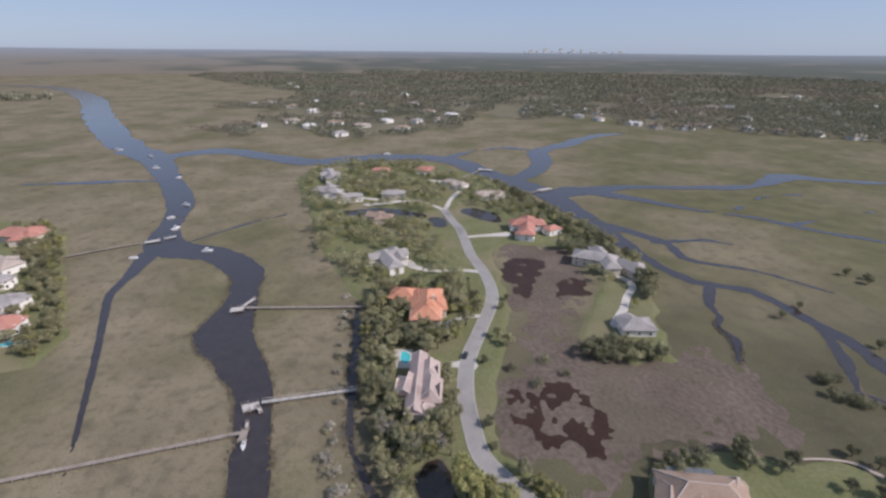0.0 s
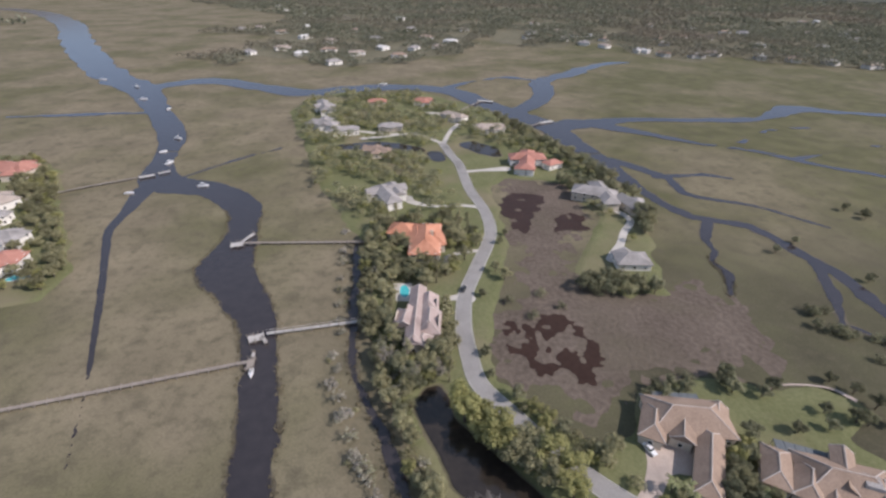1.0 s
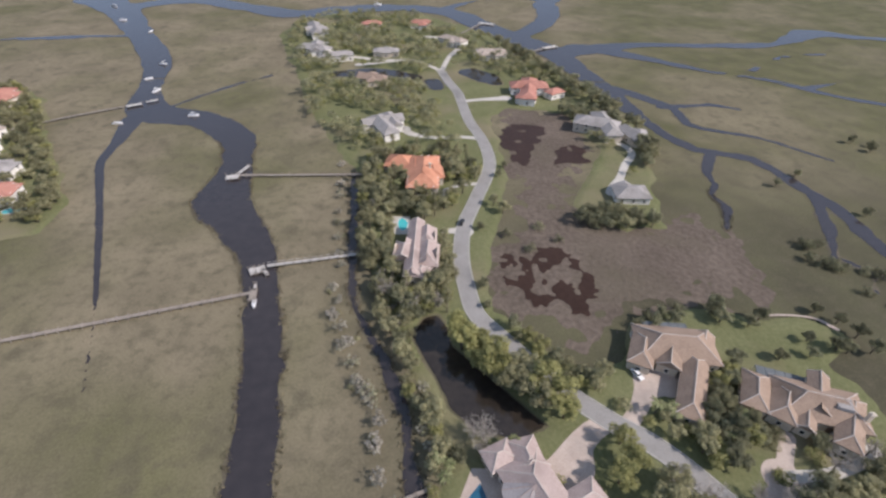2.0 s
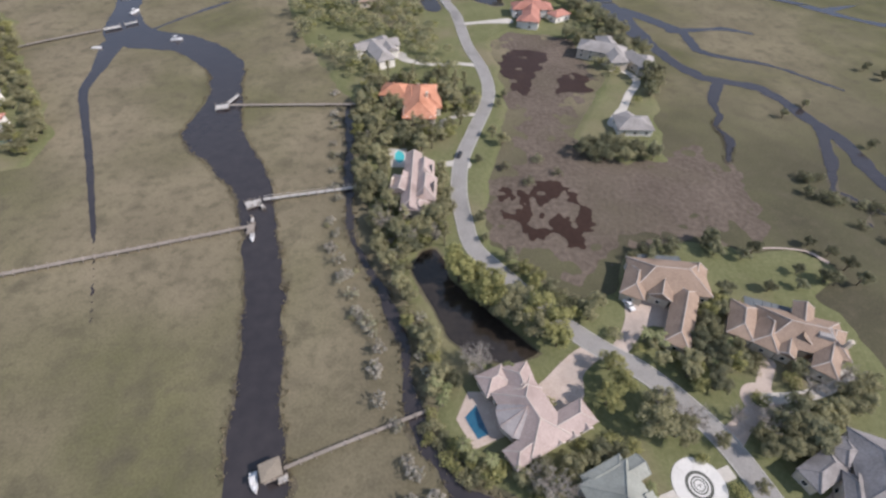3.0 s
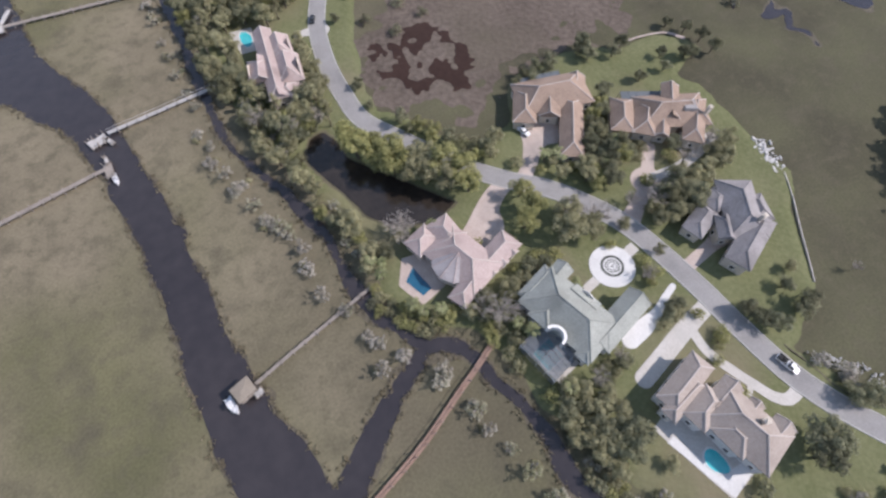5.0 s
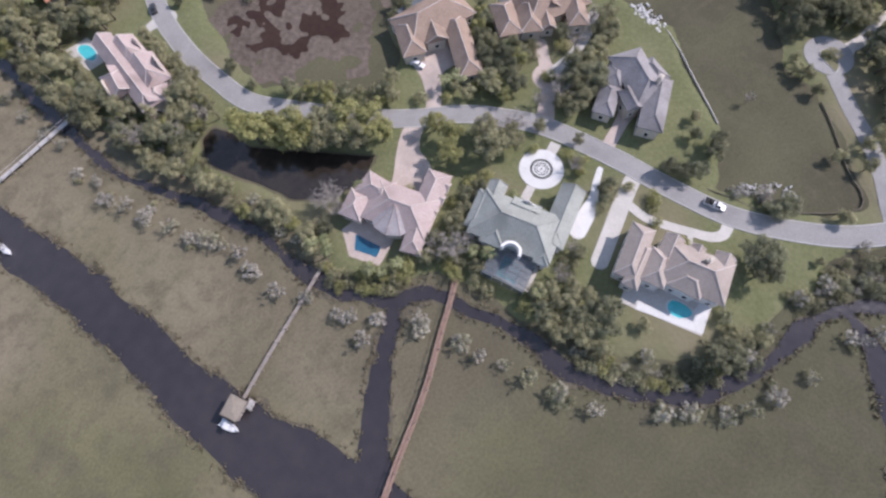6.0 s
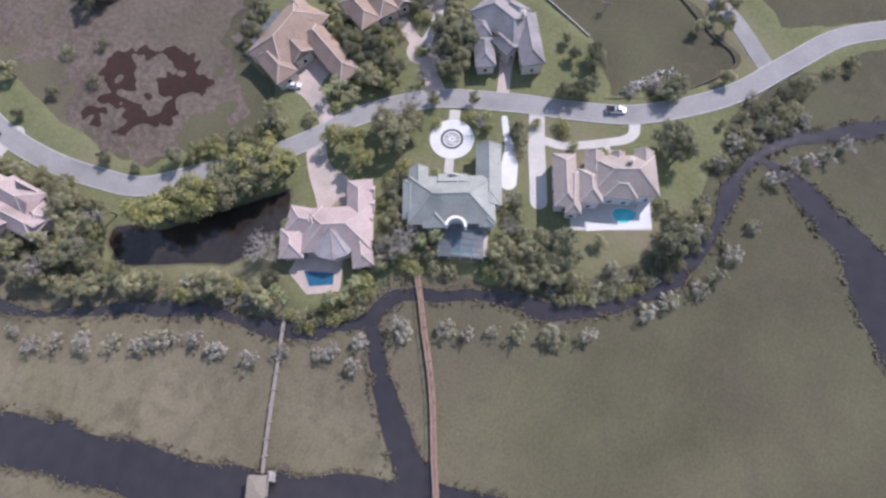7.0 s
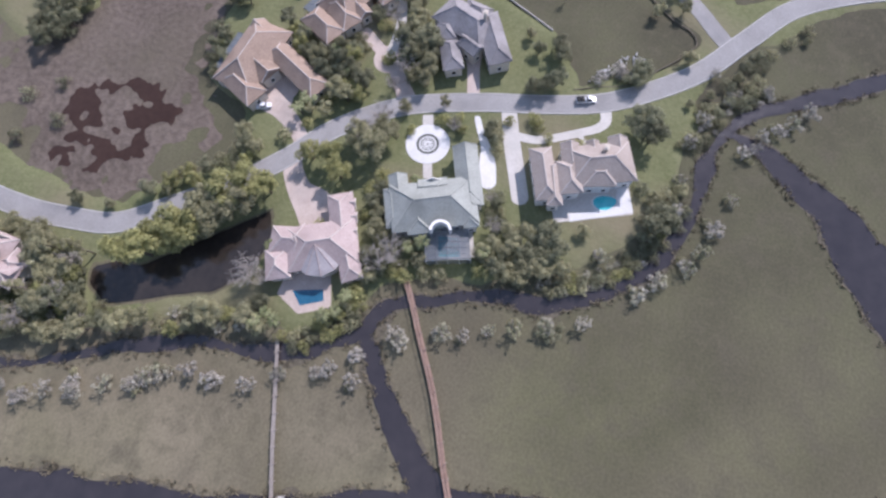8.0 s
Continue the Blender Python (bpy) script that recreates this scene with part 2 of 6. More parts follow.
# ---------------------------------------------------------------- building tools
class Shape:
    """Collects corners and faces of one mesh."""

    def __init__(self):
        self.v, self.f = [], []

    def add(self, verts, faces):
        k = len(self.v)
        self.v += [tuple(p) for p in verts]
        self.f += [tuple(i + k for i in f) for f in faces]
        return self

    def box(self, c, size, turn=0.0, taper=1.0):
        ca, sa = math.cos(turn), math.sin(turn)
        out = []
        for dz in (0, 1):
            s = taper if dz else 1.0
            for dx, dy in ((-.5, -.5), (.5, -.5), (.5, .5), (-.5, .5)):
                x, y = dx * size[0] * s, dy * size[1] * s
                out.append((c[0] + x * ca - y * sa, c[1] + x * sa + y * ca, c[2] + dz * size[2]))
        return self.add(out, [(3, 2, 1, 0), (4, 5, 6, 7), (0, 1, 5, 4), (1, 2, 6, 5), (2, 3, 7, 6), (3, 0, 4, 7)])

    def slab(self, ring, z0, z1):
        n = len(ring)
        return self.add([(x, y, z0) for x, y in ring] + [(x, y, z1) for x, y in ring],
                        [tuple(range(n - 1, -1, -1)), tuple(range(n, 2 * n))] + [(i, (i + 1) % n, n + (i + 1) % n, n + i) for i in range(n)])

    def tube(self, path, radii, sides=6):
        rings = []
        for i, p in enumerate(path):
            p = Vector(p)
            d = Vector(path[min(i + 1, len(path) - 1)]) - Vector(path[max(i - 1, 0)])
            q = d.to_track_quat("Z", "Y")
            rings.append([p + q @ Vector((math.cos(a) * radii[i], math.sin(a) * radii[i], 0))
                          for a in [2 * math.pi * j / sides for j in range(sides)]])
        faces = [(i * sides + j, i * sides + (j + 1) % sides, (i + 1) * sides + (j + 1) % sides, (i + 1) * sides + j)
                 for i in range(len(path) - 1) for j in range(sides)]
        faces += [tuple(range(sides - 1, -1, -1)), tuple((len(path) - 1) * sides + j for j in range(sides))]
        return self.add([p for r in rings for p in r], faces)


def data_of(name, verts, faces, mat):
    me = bpy.data.meshes.new(name)
    me.from_pydata(verts, [], faces)
    if mat:
        me.materials.append(mat)
    return me


def part(name, shape, mat, parent=None, label="", smooth=False):
    """One mesh object; with a parent it is given in the parent's own frame."""
    me = data_of(name, shape.v, shape.f, mat) if isinstance(shape, Shape) else shape
    if smooth:
        me.shade_smooth()
    ob = new(name, me)
    ob.parent = parent
    return tagged(ob, label)


def thing(name, at, label, category, group="", kind="", turn=0.0):
    e = new(name)
    e.empty_display_size = 0.5
    e.location, e.rotation_euler = at, (0, 0, turn)
    return tagged(e, label, category, group, kind)


def curve_through(points, step=2.0):
    """A smooth line through points of any width of row (x, y, more...), cut at about step metres."""
    p = np.array(points, float)
    p = np.vstack([2 * p[0] - p[1], p, 2 * p[-1] - p[-2]])
    out = []
    for a, b, c, d in zip(p[:-3], p[1:-2], p[2:-1], p[3:]):
        n = max(2, int(np.linalg.norm((c - b)[:2]) / step))
        for t in np.arange(n) / n:
            out.append(0.5 * (2 * b + (c - a) * t + (2 * a - 5 * b + 4 * c - d) * t**2 + (3 * b - a - 3 * c + d) * t**3))
    out.append(p[-2])
    return np.array(out)


LATTICE = np.random.RandomState(7).rand(257, 257)


def cloudy(x, y, size, shift=0.0):
    """Smooth noise from 0 to 1 with features of that size in metres."""
    u, v = x / size + shift * 17.3 + 500.0, y / size + shift * 9.1 + 500.0
    i, j = np.floor(u).astype(int), np.floor(v).astype(int)
    a, b = u - i, v - j
    a, b = a * a * (3 - 2 * a), b * b * (3 - 2 * b)
    i, j = i % 256, j % 256
    return (LATTICE[i, j] * (1 - a) + LATTICE[i + 1, j] * a) * (1 - b) + (LATTICE[i, j + 1] * (1 - a) + LATTICE[i + 1, j + 1] * a) * b


def near_line(x, y, rows):
    """Metres from the edge of a band along rows of (x, y, half width); negative inside."""
    best = np.full(np.shape(x), 1e9)
    for (ax, ay, aw), (bx, by, bw) in zip(rows[:-1], rows[1:]):
        dx, dy = bx - ax, by - ay
        t = np.clip(((x - ax) * dx + (y - ay) * dy) / (dx * dx + dy * dy + 1e-9), 0, 1)
        best = np.minimum(best, np.hypot(x - ax - t * dx, y - ay - t * dy) - (aw + t * (bw - aw)))
    return best


def in_ring(x, y, ring):
    """Metres from the outline of a closed ring; negative inside."""
    best, inside = np.full(np.shape(x), 1e9), np.zeros(np.shape(x), bool)
    for (ax, ay), (bx, by) in zip(ring, ring[1:] + ring[:1]):
        dx, dy = bx - ax, by - ay
        t = np.clip(((x - ax) * dx + (y - ay) * dy) / (dx * dx + dy * dy + 1e-9), 0, 1)
        best = np.minimum(best, np.hypot(x - ax - t * dx, y - ay - t * dy))
        if dy:
            inside ^= ((ay > y) != (by > y)) & (x < (y - ay) * dx / dy + ax)
    return np.where(inside, -best, best)


def spread(field, x0, x1, y0, y1, step, height):
    """A sheet over all places of the grid where field(x, y) is below 0, cut along its zero line."""
    nx, ny = int((x1 - x0) / step) + 1, int((y1 - y0) / step) + 1
    gx, gy = np.meshgrid(x0 + step * np.arange(nx), y0 + step * np.arange(ny), indexing="ij")
    f = field(gx, gy)
    f = np.where(np.abs(f) < 1e-6, 1e-6, f)
    inside = f < 0
    count = inside[:-1, :-1].astype(int) + inside[1:, :-1] + inside[1:, 1:] + inside[:-1, 1:]
    used, verts, faces = {}, [], []

    def corner(i, j):
        if (i, j) not in used:
            used[i, j] = len(verts)
            verts.append((gx[i, j], gy[i, j], f[i, j]))
        return used[i, j]

    def cut(i, j, k, m):
        key = (i, j, k, m) if (i, j) < (k, m) else (k, m, i, j)
        if key not in used:
            used[key] = len(verts)
            t = f[i, j] / (f[i, j] - f[k, m])
            verts.append((gx[i, j] + t * (gx[k, m] - gx[i, j]), gy[i, j] + t * (gy[k, m] - gy[i, j]), 0.0))
        return used[key]

    for i, j in zip(*np.nonzero(count)):
        ring = [(i, j), (i + 1, j), (i + 1, j + 1), (i, j + 1)]
        if count[i, j] == 4:
            faces.append([corner(*c) for c in ring])
            continue
        face = []
        for a, b in zip(ring, ring[1:] + ring[:1]):
            if inside[a]:
                face.append(corner(*a))
            if inside[a] != inside[b]:
                face.append(cut(*a, *b))
        if len(face) > 2:
            faces.append(face)
    v = np.array(verts)
    out = Shape()
    if len(v):
        out.v = np.c_[v[:, :2], height(v[:, 0], v[:, 1], v[:, 2])].tolist()
    out.f = faces
    return out


def level(z):
    return lambda x, y, f: np.full(x.shape, z)


def scattered(ring, gap, seed, most=10000):
    """Places inside a ring, no two nearer than gap."""
    rnd = np.random.RandomState(seed)
    r = np.array(ring)
    (x0, y0), (x1, y1) = r.min(0), r.max(0)
    p = np.c_[rnd.uniform(x0, x1, 6000), rnd.uniform(y0, y1, 6000)]
    p = p[in_ring(p[:, 0], p[:, 1], list(ring)) < 0]
    kept = []
    for q in p:
        if len(kept) >= most:
            break
        if all((q[0] - k[0]) ** 2 + (q[1] - k[1]) ** 2 > gap * gap for k in kept):
            kept.append(q)
    return kept

# ---------------------------------------------------------------- ground, water, land
LAND = 0.5
cells = 70
sheet = Shape().add([(-4900 + 140 * i, -4900 + 140 * j, 0) for i in range(cells + 1) for j in range(cells + 1)],
                    [(i * (cells + 1) + j, (i + 1) * (cells + 1) + j, (i + 1) * (cells + 1) + j + 1, i * (cells + 1) + j + 1) for i in range(cells) for j in range(cells)])
tagged(part("ground", sheet, MARSH), "flat salt marsh of tan and olive cordgrass", "marsh", kind="structure")

# Tidal channels: x, y and half width along each.
MAIN_RIVER = [(-22, -60, 11), (-27, -18, 10), (-34, 6, 9.5), (-42, 33, 7.7), (-48.5, 62, 6), (-53.2, 86, 6), (-62, 118.7, 6.2), (-73, 146, 7.5),
              (-88, 166, 10), (-99, 181, 13), (-101, 205, 9), (-105, 222, 8), (-112, 245, 9.5), (-142, 270, 10), (-179, 281, 13), (-198, 321, 8.5),
              (-218, 376, 11), (-281, 471, 13), (-341, 551, 20), (-449, 660, 22), (-629, 886, 26), (-894, 1249, 26), (-1268, 1606, 28), (-1700, 1720, 40)]
NORTH_RIVER = [(-340, 548, 10), (-279, 592, 16), (-204, 562, 16), (-142, 533, 17), (-93, 558, 16), (-39, 567, 15), (16, 546, 14), (60, 468, 15),
               (97, 416, 13), (110, 366, 10), (121, 326, 8), (131, 269, 4.4), (146, 234, 3.6), (172, 224, 3.6), (181, 197, 3.6), (187, 176, 3.8), (186.5, 160, 3.8), (186, 150, 3.8), (188.5, 141, 4.2), (192, 132, 4.4), (197, 124.5, 4.6), (203, 115, 4.6), (214, 95, 5)]
WEST_CREEK = [(-183, 268, 7), (-177, 240, 3.6), (-174, 218, 2.2), (-165, 200, 1.8), (-154, 180, 1.6), (-142, 158, 1.4), (-132, 139, 1.1), (-121.7, 119.4, 0.7), (-112.7, 101, 0.45), (-103, 79, 0.4)]
EAST_CREEKS = [
    [(107.6, 407, 10), (177, 433, 8), (248, 433, 6), (308, 440, 7), (366, 477, 11), (405, 464, 6), (453, 454, 5), (520, 450, 4)],
    [(125, 425, 8), (139, 417, 8), (173, 396, 8), (213, 365, 4), (249, 347, 3.2), (280, 316, 2.8), (311, 295, 2.6), (330, 265, 2.6)],
    [(72, 452, 8), (98, 486, 10), (121, 534, 11), (134, 600, 8), (178, 657, 11), (251, 736, 8), (291, 748, 5)],
    [(9, 562, 8), (46.5, 604.5, 6), (94, 629, 5), (134, 600, 6)],
    [(121, 534, 9), (118, 592, 5), (136.7, 630, 4)],
    [(129, 326, 5), (143.6, 308.7, 5), (156, 291, 3), (156, 267, 2.4), (172, 256.6, 2.2), (189, 250, 1.8), (201, 238, 1.4), (216, 222, 1.0)],
    [(152.8, 229, 3), (140.5, 208, 2.0), (140, 197, 1.8), (133, 187, 1.5), (135.6, 177.4, 2.0), (128, 161, 1.6)],
    [(246.6, 365.6, 3), (294, 402, 2.4), (337, 412, 1.6)],
    [(149, 293, 2.6), (183, 298, 1.8), (199, 291, 1.2)],
    [(270, 330, 2.2), (330, 352, 2), (390, 368, 1.8), (460, 360, 1.6)],
    [(-178, 275, 2), (-140, 330, 1.2), (-100, 362, 1.0)],
    [(183, 188, 2.6), (174.7, 164.5, 2.4), (168.6, 152.4, 2.2), (163.2, 142.5, 1.4), (157, 136.4, 1.0)],
    [(163, 141, 1.0), (167.3, 136.5, 1.1), (171.8, 130.4, 1.1), (178, 122.8, 1.1), (183, 115.6, 1.1), (181.3, 106.7, 1.0), (174, 101, 1.6), (184, 101.5, 1.0), (177.7, 92.6, 1.0), (183, 89, 1.0), (181, 81.6, 0.9)],
    [(168.8, 128.2, 0.8), (164.5, 120.7, 0.6)], [(174.9, 122.7, 0.8), (168.9, 114.5, 0.7), (164.6, 109.5, 0.6)],
    [(230, 152, 6), (212.5, 132.6, 5.5), (201.9, 123, 5)],
]
# North of y 120 the band is shade along the trees, drawn as water.
BACK_CREEK_AND_SHADE = [(-41, 205, 1.0), (-38, 185, 1.4), (-35, 160, 1.6), (-32, 135, 1.8), (-28.5, 114, 1.5), (-17.1, 92.8, 1.3), (-7.6, 69, 1.3), (-7.2, 58.2, 1.6),
              (-1.5, 42.7, 2.0), (7.3, 30.6, 2.2), (15.8, 26, 2.2), (20.2, 15.7, 2.0), (25.2, 5.1, 1.8), (27.5, -4, 2.0), (28.4, -13, 2.2), (34, -23, 2.1),
              (43.4, -33.6, 1.9), (54.1, -41, 1.8), (66.7, -44.4, 1.9), (82.7, -45.6, 1.8), (93.5, -50, 2.2), (101, -57, 2.0), (115.4, -79.8, 2.4), (128, -100, 3)]
SIDE_CREEKS = [
    [(92, -50.5, 1.8), (88.6, -59.4, 2.4), (82.3, -68.1, 3.2), (75.3, -77.9, 5.0), (63.3, -88, 7.5), (54, -96, 9), (41, -108, 10), (27, -113, 10), (8, -106, 9), (0, -95, 7)],
    [(7.4, 30.2, 2.0), (0.9, 24.8, 2.1), (-8.2, 18.3, 2.5), (-15.3, 11.5, 3.0), (-22.5, 3.6, 3.8), (-28, -1, 5)],
    [(-395, 429, 2.5), (-330, 440, 4), (-270, 450, 6)],
]


def water_edge(x, y, amount=1.0, thinner=0.0):
    best = np.full(np.shape(x), 1e9)
    for rows in [MAIN_RIVER, NORTH_RIVER, BACK_CREEK_AND_SHADE, *EAST_CREEKS, *SIDE_CREEKS]:
        best = np.minimum(best, near_line(x, y, curve_through(rows, 12.0)))
    far = np.clip((np.hypot(x, y) - 300) / 400, 0, 1)
    rough = (cloudy(x, y, 9, 1) - 0.5) * 3.4 + (cloudy(x, y, 3.4, 2) - 0.5) * 3.0
    thin = near_line(x, y, curve_through(WEST_CREEK, 12.0)) + 0.16 * rough + thinner
    return np.minimum(thin, best + amount * (rough * np.where(best < 12, np.clip(0.45 + best * 0.05, 0.3, 1.0), 1.0) + far * ((cloudy(x, y, 45, 3) - 0.5) * 9 + (cloudy(x, y, 15, 35) - 0.5) * 7)))


def two_sheets(name, field, mat, z, label, category):
    near = spread(field, -300, 480, -150, 340, 1.5, level(z))
    far = spread(field, -1500, 660, 340, 1700, 7.0, level(3 * z))
    near.add(far.v, far.f)
    return tagged(part(name, near, mat), label, category, kind="structure")


two_sheets("mud_bank", lambda x, y: water_edge(x, y, 1.0, 1.6) + 0.4 - 2.4 * cloudy(x, y, 6, 5) ** 2, BANK, 0.05, "dark wet mud along the tidal creeks", "mud bank")
two_sheets("water", water_edge, CHANNEL, 0.09, "dark calm tidal creek water with ragged banks", "creek")

WEST_SHORE = [(-21, 122), (-27, 135), (-31.4, 156), (-36, 181), (-40, 205), (-55.8, 232), (-77, 280), (-103, 348), (-144, 452), (-137, 513), (-104, 541)]
NORTH_SHORE = [(-11, 534), (45, 475), (84, 390), (103, 326), (120, 283), (123, 233), (108, 197), (100.4, 160.5), (83, 156.7), (63, 177), (76, 205), (91, 233),
               (84, 282), (48, 290), (33, 270), (38, 240), (37.7, 207.5), (33, 181.5), (23.3, 146), (20.2, 133), (20.3, 111)]
EAST_SHORE = [(28, 105), (37.8, 94), (49, 85), (60.5, 93.7), (68, 106), (85, 111.3), (103, 114), (109, 104), (126.4, 110.3), (138.2, 105), (142, 95), (125, 88),
              (131, 74.7), (131.5, 55.5), (132, 39.7), (122.5, 23), (114, 7), (97.4, -6), (100.2, -17.6), (111.8, -32), (123, -36)]
SIDE_SPIT = [(136, -22), (144, -7), (148, 6), (157, 17), (172, 31), (188, 46), (208, 32), (198, 4), (182, -13), (164, -28), (148, -38), (138, -46)]
SOUTH_SHORE = [(155, -76), (166, -104), (158, -108), (145, -80), (135, -66), (121, -53), (105, -43), (86.6, -40), (71.6, -39.5), (55, -36), (47.6, -29), (40, -15), (34, -7),
               (28, 3.4), (25, 16), (21, 28), (11, 34), (4, 44), (1.7, 56), (-1.2, 70), (-5, 82), (-12.4, 95), (-17.6, 106.5)]
ISLAND = WEST_SHORE + NORTH_SHORE + EAST_SHORE + SIDE_SPIT + SOUTH_SHORE
WEST_ESTATE = [(-420, 330), (-300, 330), (-256, 302), (-225, 255), (-192, 212), (-168, 178), (-164, 155), (-205, 140), (-420, 190)]
POND_RING = [(1, 109.7), (-4, 108.5), (-7.7, 101), (-1.3, 86.5), (4.4, 75), (10.5, 67), (23, 64.5), (31.5, 68), (25, 74.5), (14, 86.5), (5.5, 96), (3.6, 104)]
NORTH_LAKES = [[(-74, 352, 6), (-50, 358, 8), (-30, 354, 7), (-14, 346, 5)], [(-2, 338, 6), (1, 326, 5)], [(27, 358, 9), (38, 346, 10), (44, 336, 5)]]


def pond_edge(x, y):
    best = in_ring(x, y, POND_RING)
    for rows in NORTH_LAKES:
        best = np.minimum(best, near_line(x, y, rows))
    return best + (cloudy(x, y, 5, 4) - 0.5) * 1.6


def land_edge(x, y):
    f = np.minimum(in_ring(x, y, ISLAND), in_ring(x, y, WEST_ESTATE))
    f = f + (cloudy(x, y, 11, 6) - 0.5) * 4.5 + (cloudy(x, y, 4, 7) - 0.5) * 1.6
    return np.maximum(f, 0.4 - pond_edge(x, y))


def land_height(x, y, f):
    t = np.clip(-f / 3.0, 0, 1)
    return -0.05 + (LAND + 0.05) * t * t * (3 - 2 * t)


isle = spread(land_edge, -430, 205, -112, 340, 1.5, land_height)
north = spread(land_edge, -160, 130, 340, 550, 2.5, land_height)
isle.add(north.v, north.f)
tagged(part("land", isle, LAWN, smooth=True), "low mown and sandy green island ground", "lawn", kind="structure")
pond = spread(pond_edge, -90, 60, 55, 375, 1.5, level(0.12))
tagged(part("pond", pond, POND), "still brown pond between trees", "pond", kind="structure")

MUD_RING = [(22, 148), (21, 112), (28, 107), (38, 95), (49, 86), (60, 95), (68, 108), (88, 114), (104, 120), (124, 122), (126, 146), (112, 160), (104, 160), (82, 158), (62, 178),
            (74, 205), (90, 232), (84, 280), (48, 290), (33, 270), (39, 240), (39, 207), (34, 181)]
mud = spread(lambda x, y: in_ring(x, y, MUD_RING) + (cloudy(x, y, 26, 8) - 0.5) * 22 + (cloudy(x, y, 5, 18) - 0.5) * 16 + (cloudy(x, y, 2.4, 28) - 0.5) * 8, 10, 210, 80, 300, 1.2, level(0.04))
tagged(part("mud_flat", mud, MUD), "bare grey-brown drained marsh mud", "mud flat", kind="structure")
POOL_RINGS = [
    [(24.3, 138.0), (27.8, 142.1), (30.4, 140.9), (31.2, 136.6), (27.6, 132.7), (25.2, 133.8)],
    [(25.8, 129.4), (28.5, 127.1), (31.8, 125.8), (31.1, 123.9), (27.0, 125.3)],
    [(35.2, 140.6), (38.6, 138.3), (42.0, 145.8), (48.9, 147.8), (51.9, 142.1), (48.1, 136.3), (44.9, 132.8), (41.9, 131.3), (40.4, 125.5), (34.8, 122.2), (32.4, 125.7), (35.1, 132.7)],
    [(32.1, 124.2), (38.4, 120.0), (43.6, 118.1), (40.0, 114.0), (35.9, 114.0), (33.5, 119.6)],
    [(48.3, 129.0), (52.6, 125.1), (57.0, 132.3), (62.4, 131.8), (63.0, 125.4), (58.3, 118.8), (54.0, 108.3), (47.7, 108.3), (46.7, 115.4), (43.6, 121.3)],
    [(53.6, 141.7), (58.4, 140.8), (56.5, 133.0), (54.2, 134.1)],
    [(39.8, 259.4), (58.1, 263.8), (61.1, 240.1), (51.4, 218.4), (39.6, 220.8), (35.7, 239.9)],
    [(66.6, 231.6), (76.1, 237.3), (86.3, 233.2), (82.3, 219.9), (66.9, 213.6)],
]


def puddle_edge(x, y):
    best = np.full(np.shape(x), 1e9)
    for ring in POOL_RINGS:
        best = np.minimum(best, in_ring(x, y, ring))
    north = np.where(y > 180, 2.4, 1.0)
    best = best + 0.3 + (cloudy(x, y, 9, 29) - 0.5) * 8 * (north - 1) + north * (cloudy(x, y, 4.5, 9) - 0.5) * 4.0 + (cloudy(x, y, 1.9, 10) - 0.5) * 3.4
    return np.maximum(best, (cloudy(x, y, 4.5, 21) - 0.80) * 9)


puddles = spread(puddle_edge, 15, 110, 95, 290, 0.7, level(0.08))
tagged(part("tidal_pool", puddles, PUDDLE), "dark reddish-brown shallow pools in the mud", "tidal pool", kind="structure")

# ---------------------------------------------------------------- roads and drives
ROAD = [(4, 362), (10, 335), (16, 313), (20.5, 272), (27.5, 240), (28.3, 213), (19, 181.4), (12.5, 160), (10.6, 139.4), (12, 122), (14.6, 109.5), (22.5, 98.5),
        (36.3, 81.5), (48.5, 70), (60, 61.4), (70, 49.8), (76.2, 39), (82.4, 20), (86.5, 3.2), (91.5, -12.7), (99.5, -26), (110.6, -39), (126, -50.5), (140.8, -62), (151, -78), (160, -100)]
SIDE_ROAD = [(121, -46.5), (126.5, -41.2), (130.9, -37.4), (136.4, -32), (141.8, -24.8), (145.8, -18.4), (151.0, -11.0), (154.4, -6.4)]


def ribbon(rows, half, z, kerb=0.0):
    c = curve_through(rows, 2.0)[:, :2]
    d = np.gradient(c, axis=0)
    d /= np.linalg.norm(d, axis=1)[:, None]
    side = np.c_[-d[:, 1], d[:, 0]]
    out = Shape()
    if kerb:
        for s in (-1, 1):
            offs = [(half, z - 0.3), (half, z + kerb), (half + 0.32, z + kerb), (half + 0.42, z - 0.3)]
            k = len(c)
            v = [(*(p + n * s * o), h) for o, h in offs for p, n in zip(c, side)]
            out.add(v, [(r * k + i, r * k + i + 1, (r + 1) * k + i + 1, (r + 1) * k + i) for r in range(3) for i in range(k - 1)])
        return out
    k = len(c)
    for p, n in zip(c, side):
        for o, h in ((-half, -0.3), (-half, 0), (0, 0.06), (half, 0), (half, -0.3)):
            out.v.append((*(p + n * o), z + h))
    out.f = [(5 * i + j, 5 * i + 5 + j, 5 * i + 6 + j, 5 * i + 1 + j) for i in range(k - 1) for j in range(4)]
    return out


tagged(part("road", ribbon(ROAD, 2.95, LAND + 0.10), ASPHALT), "winding sun-bleached grey asphalt lane", "road", kind="structure")
tagged(part("side_road", ribbon(SIDE_ROAD, 2.6, LAND + 0.085), ASPHALT), "short grey asphalt side road", "road", kind="structure")
tagged(part("kerb", ribbon(ROAD, 2.95, LAND + 0.10, 0.07), KERB), "low pale concrete kerb along the lane", "kerb", kind="structure")

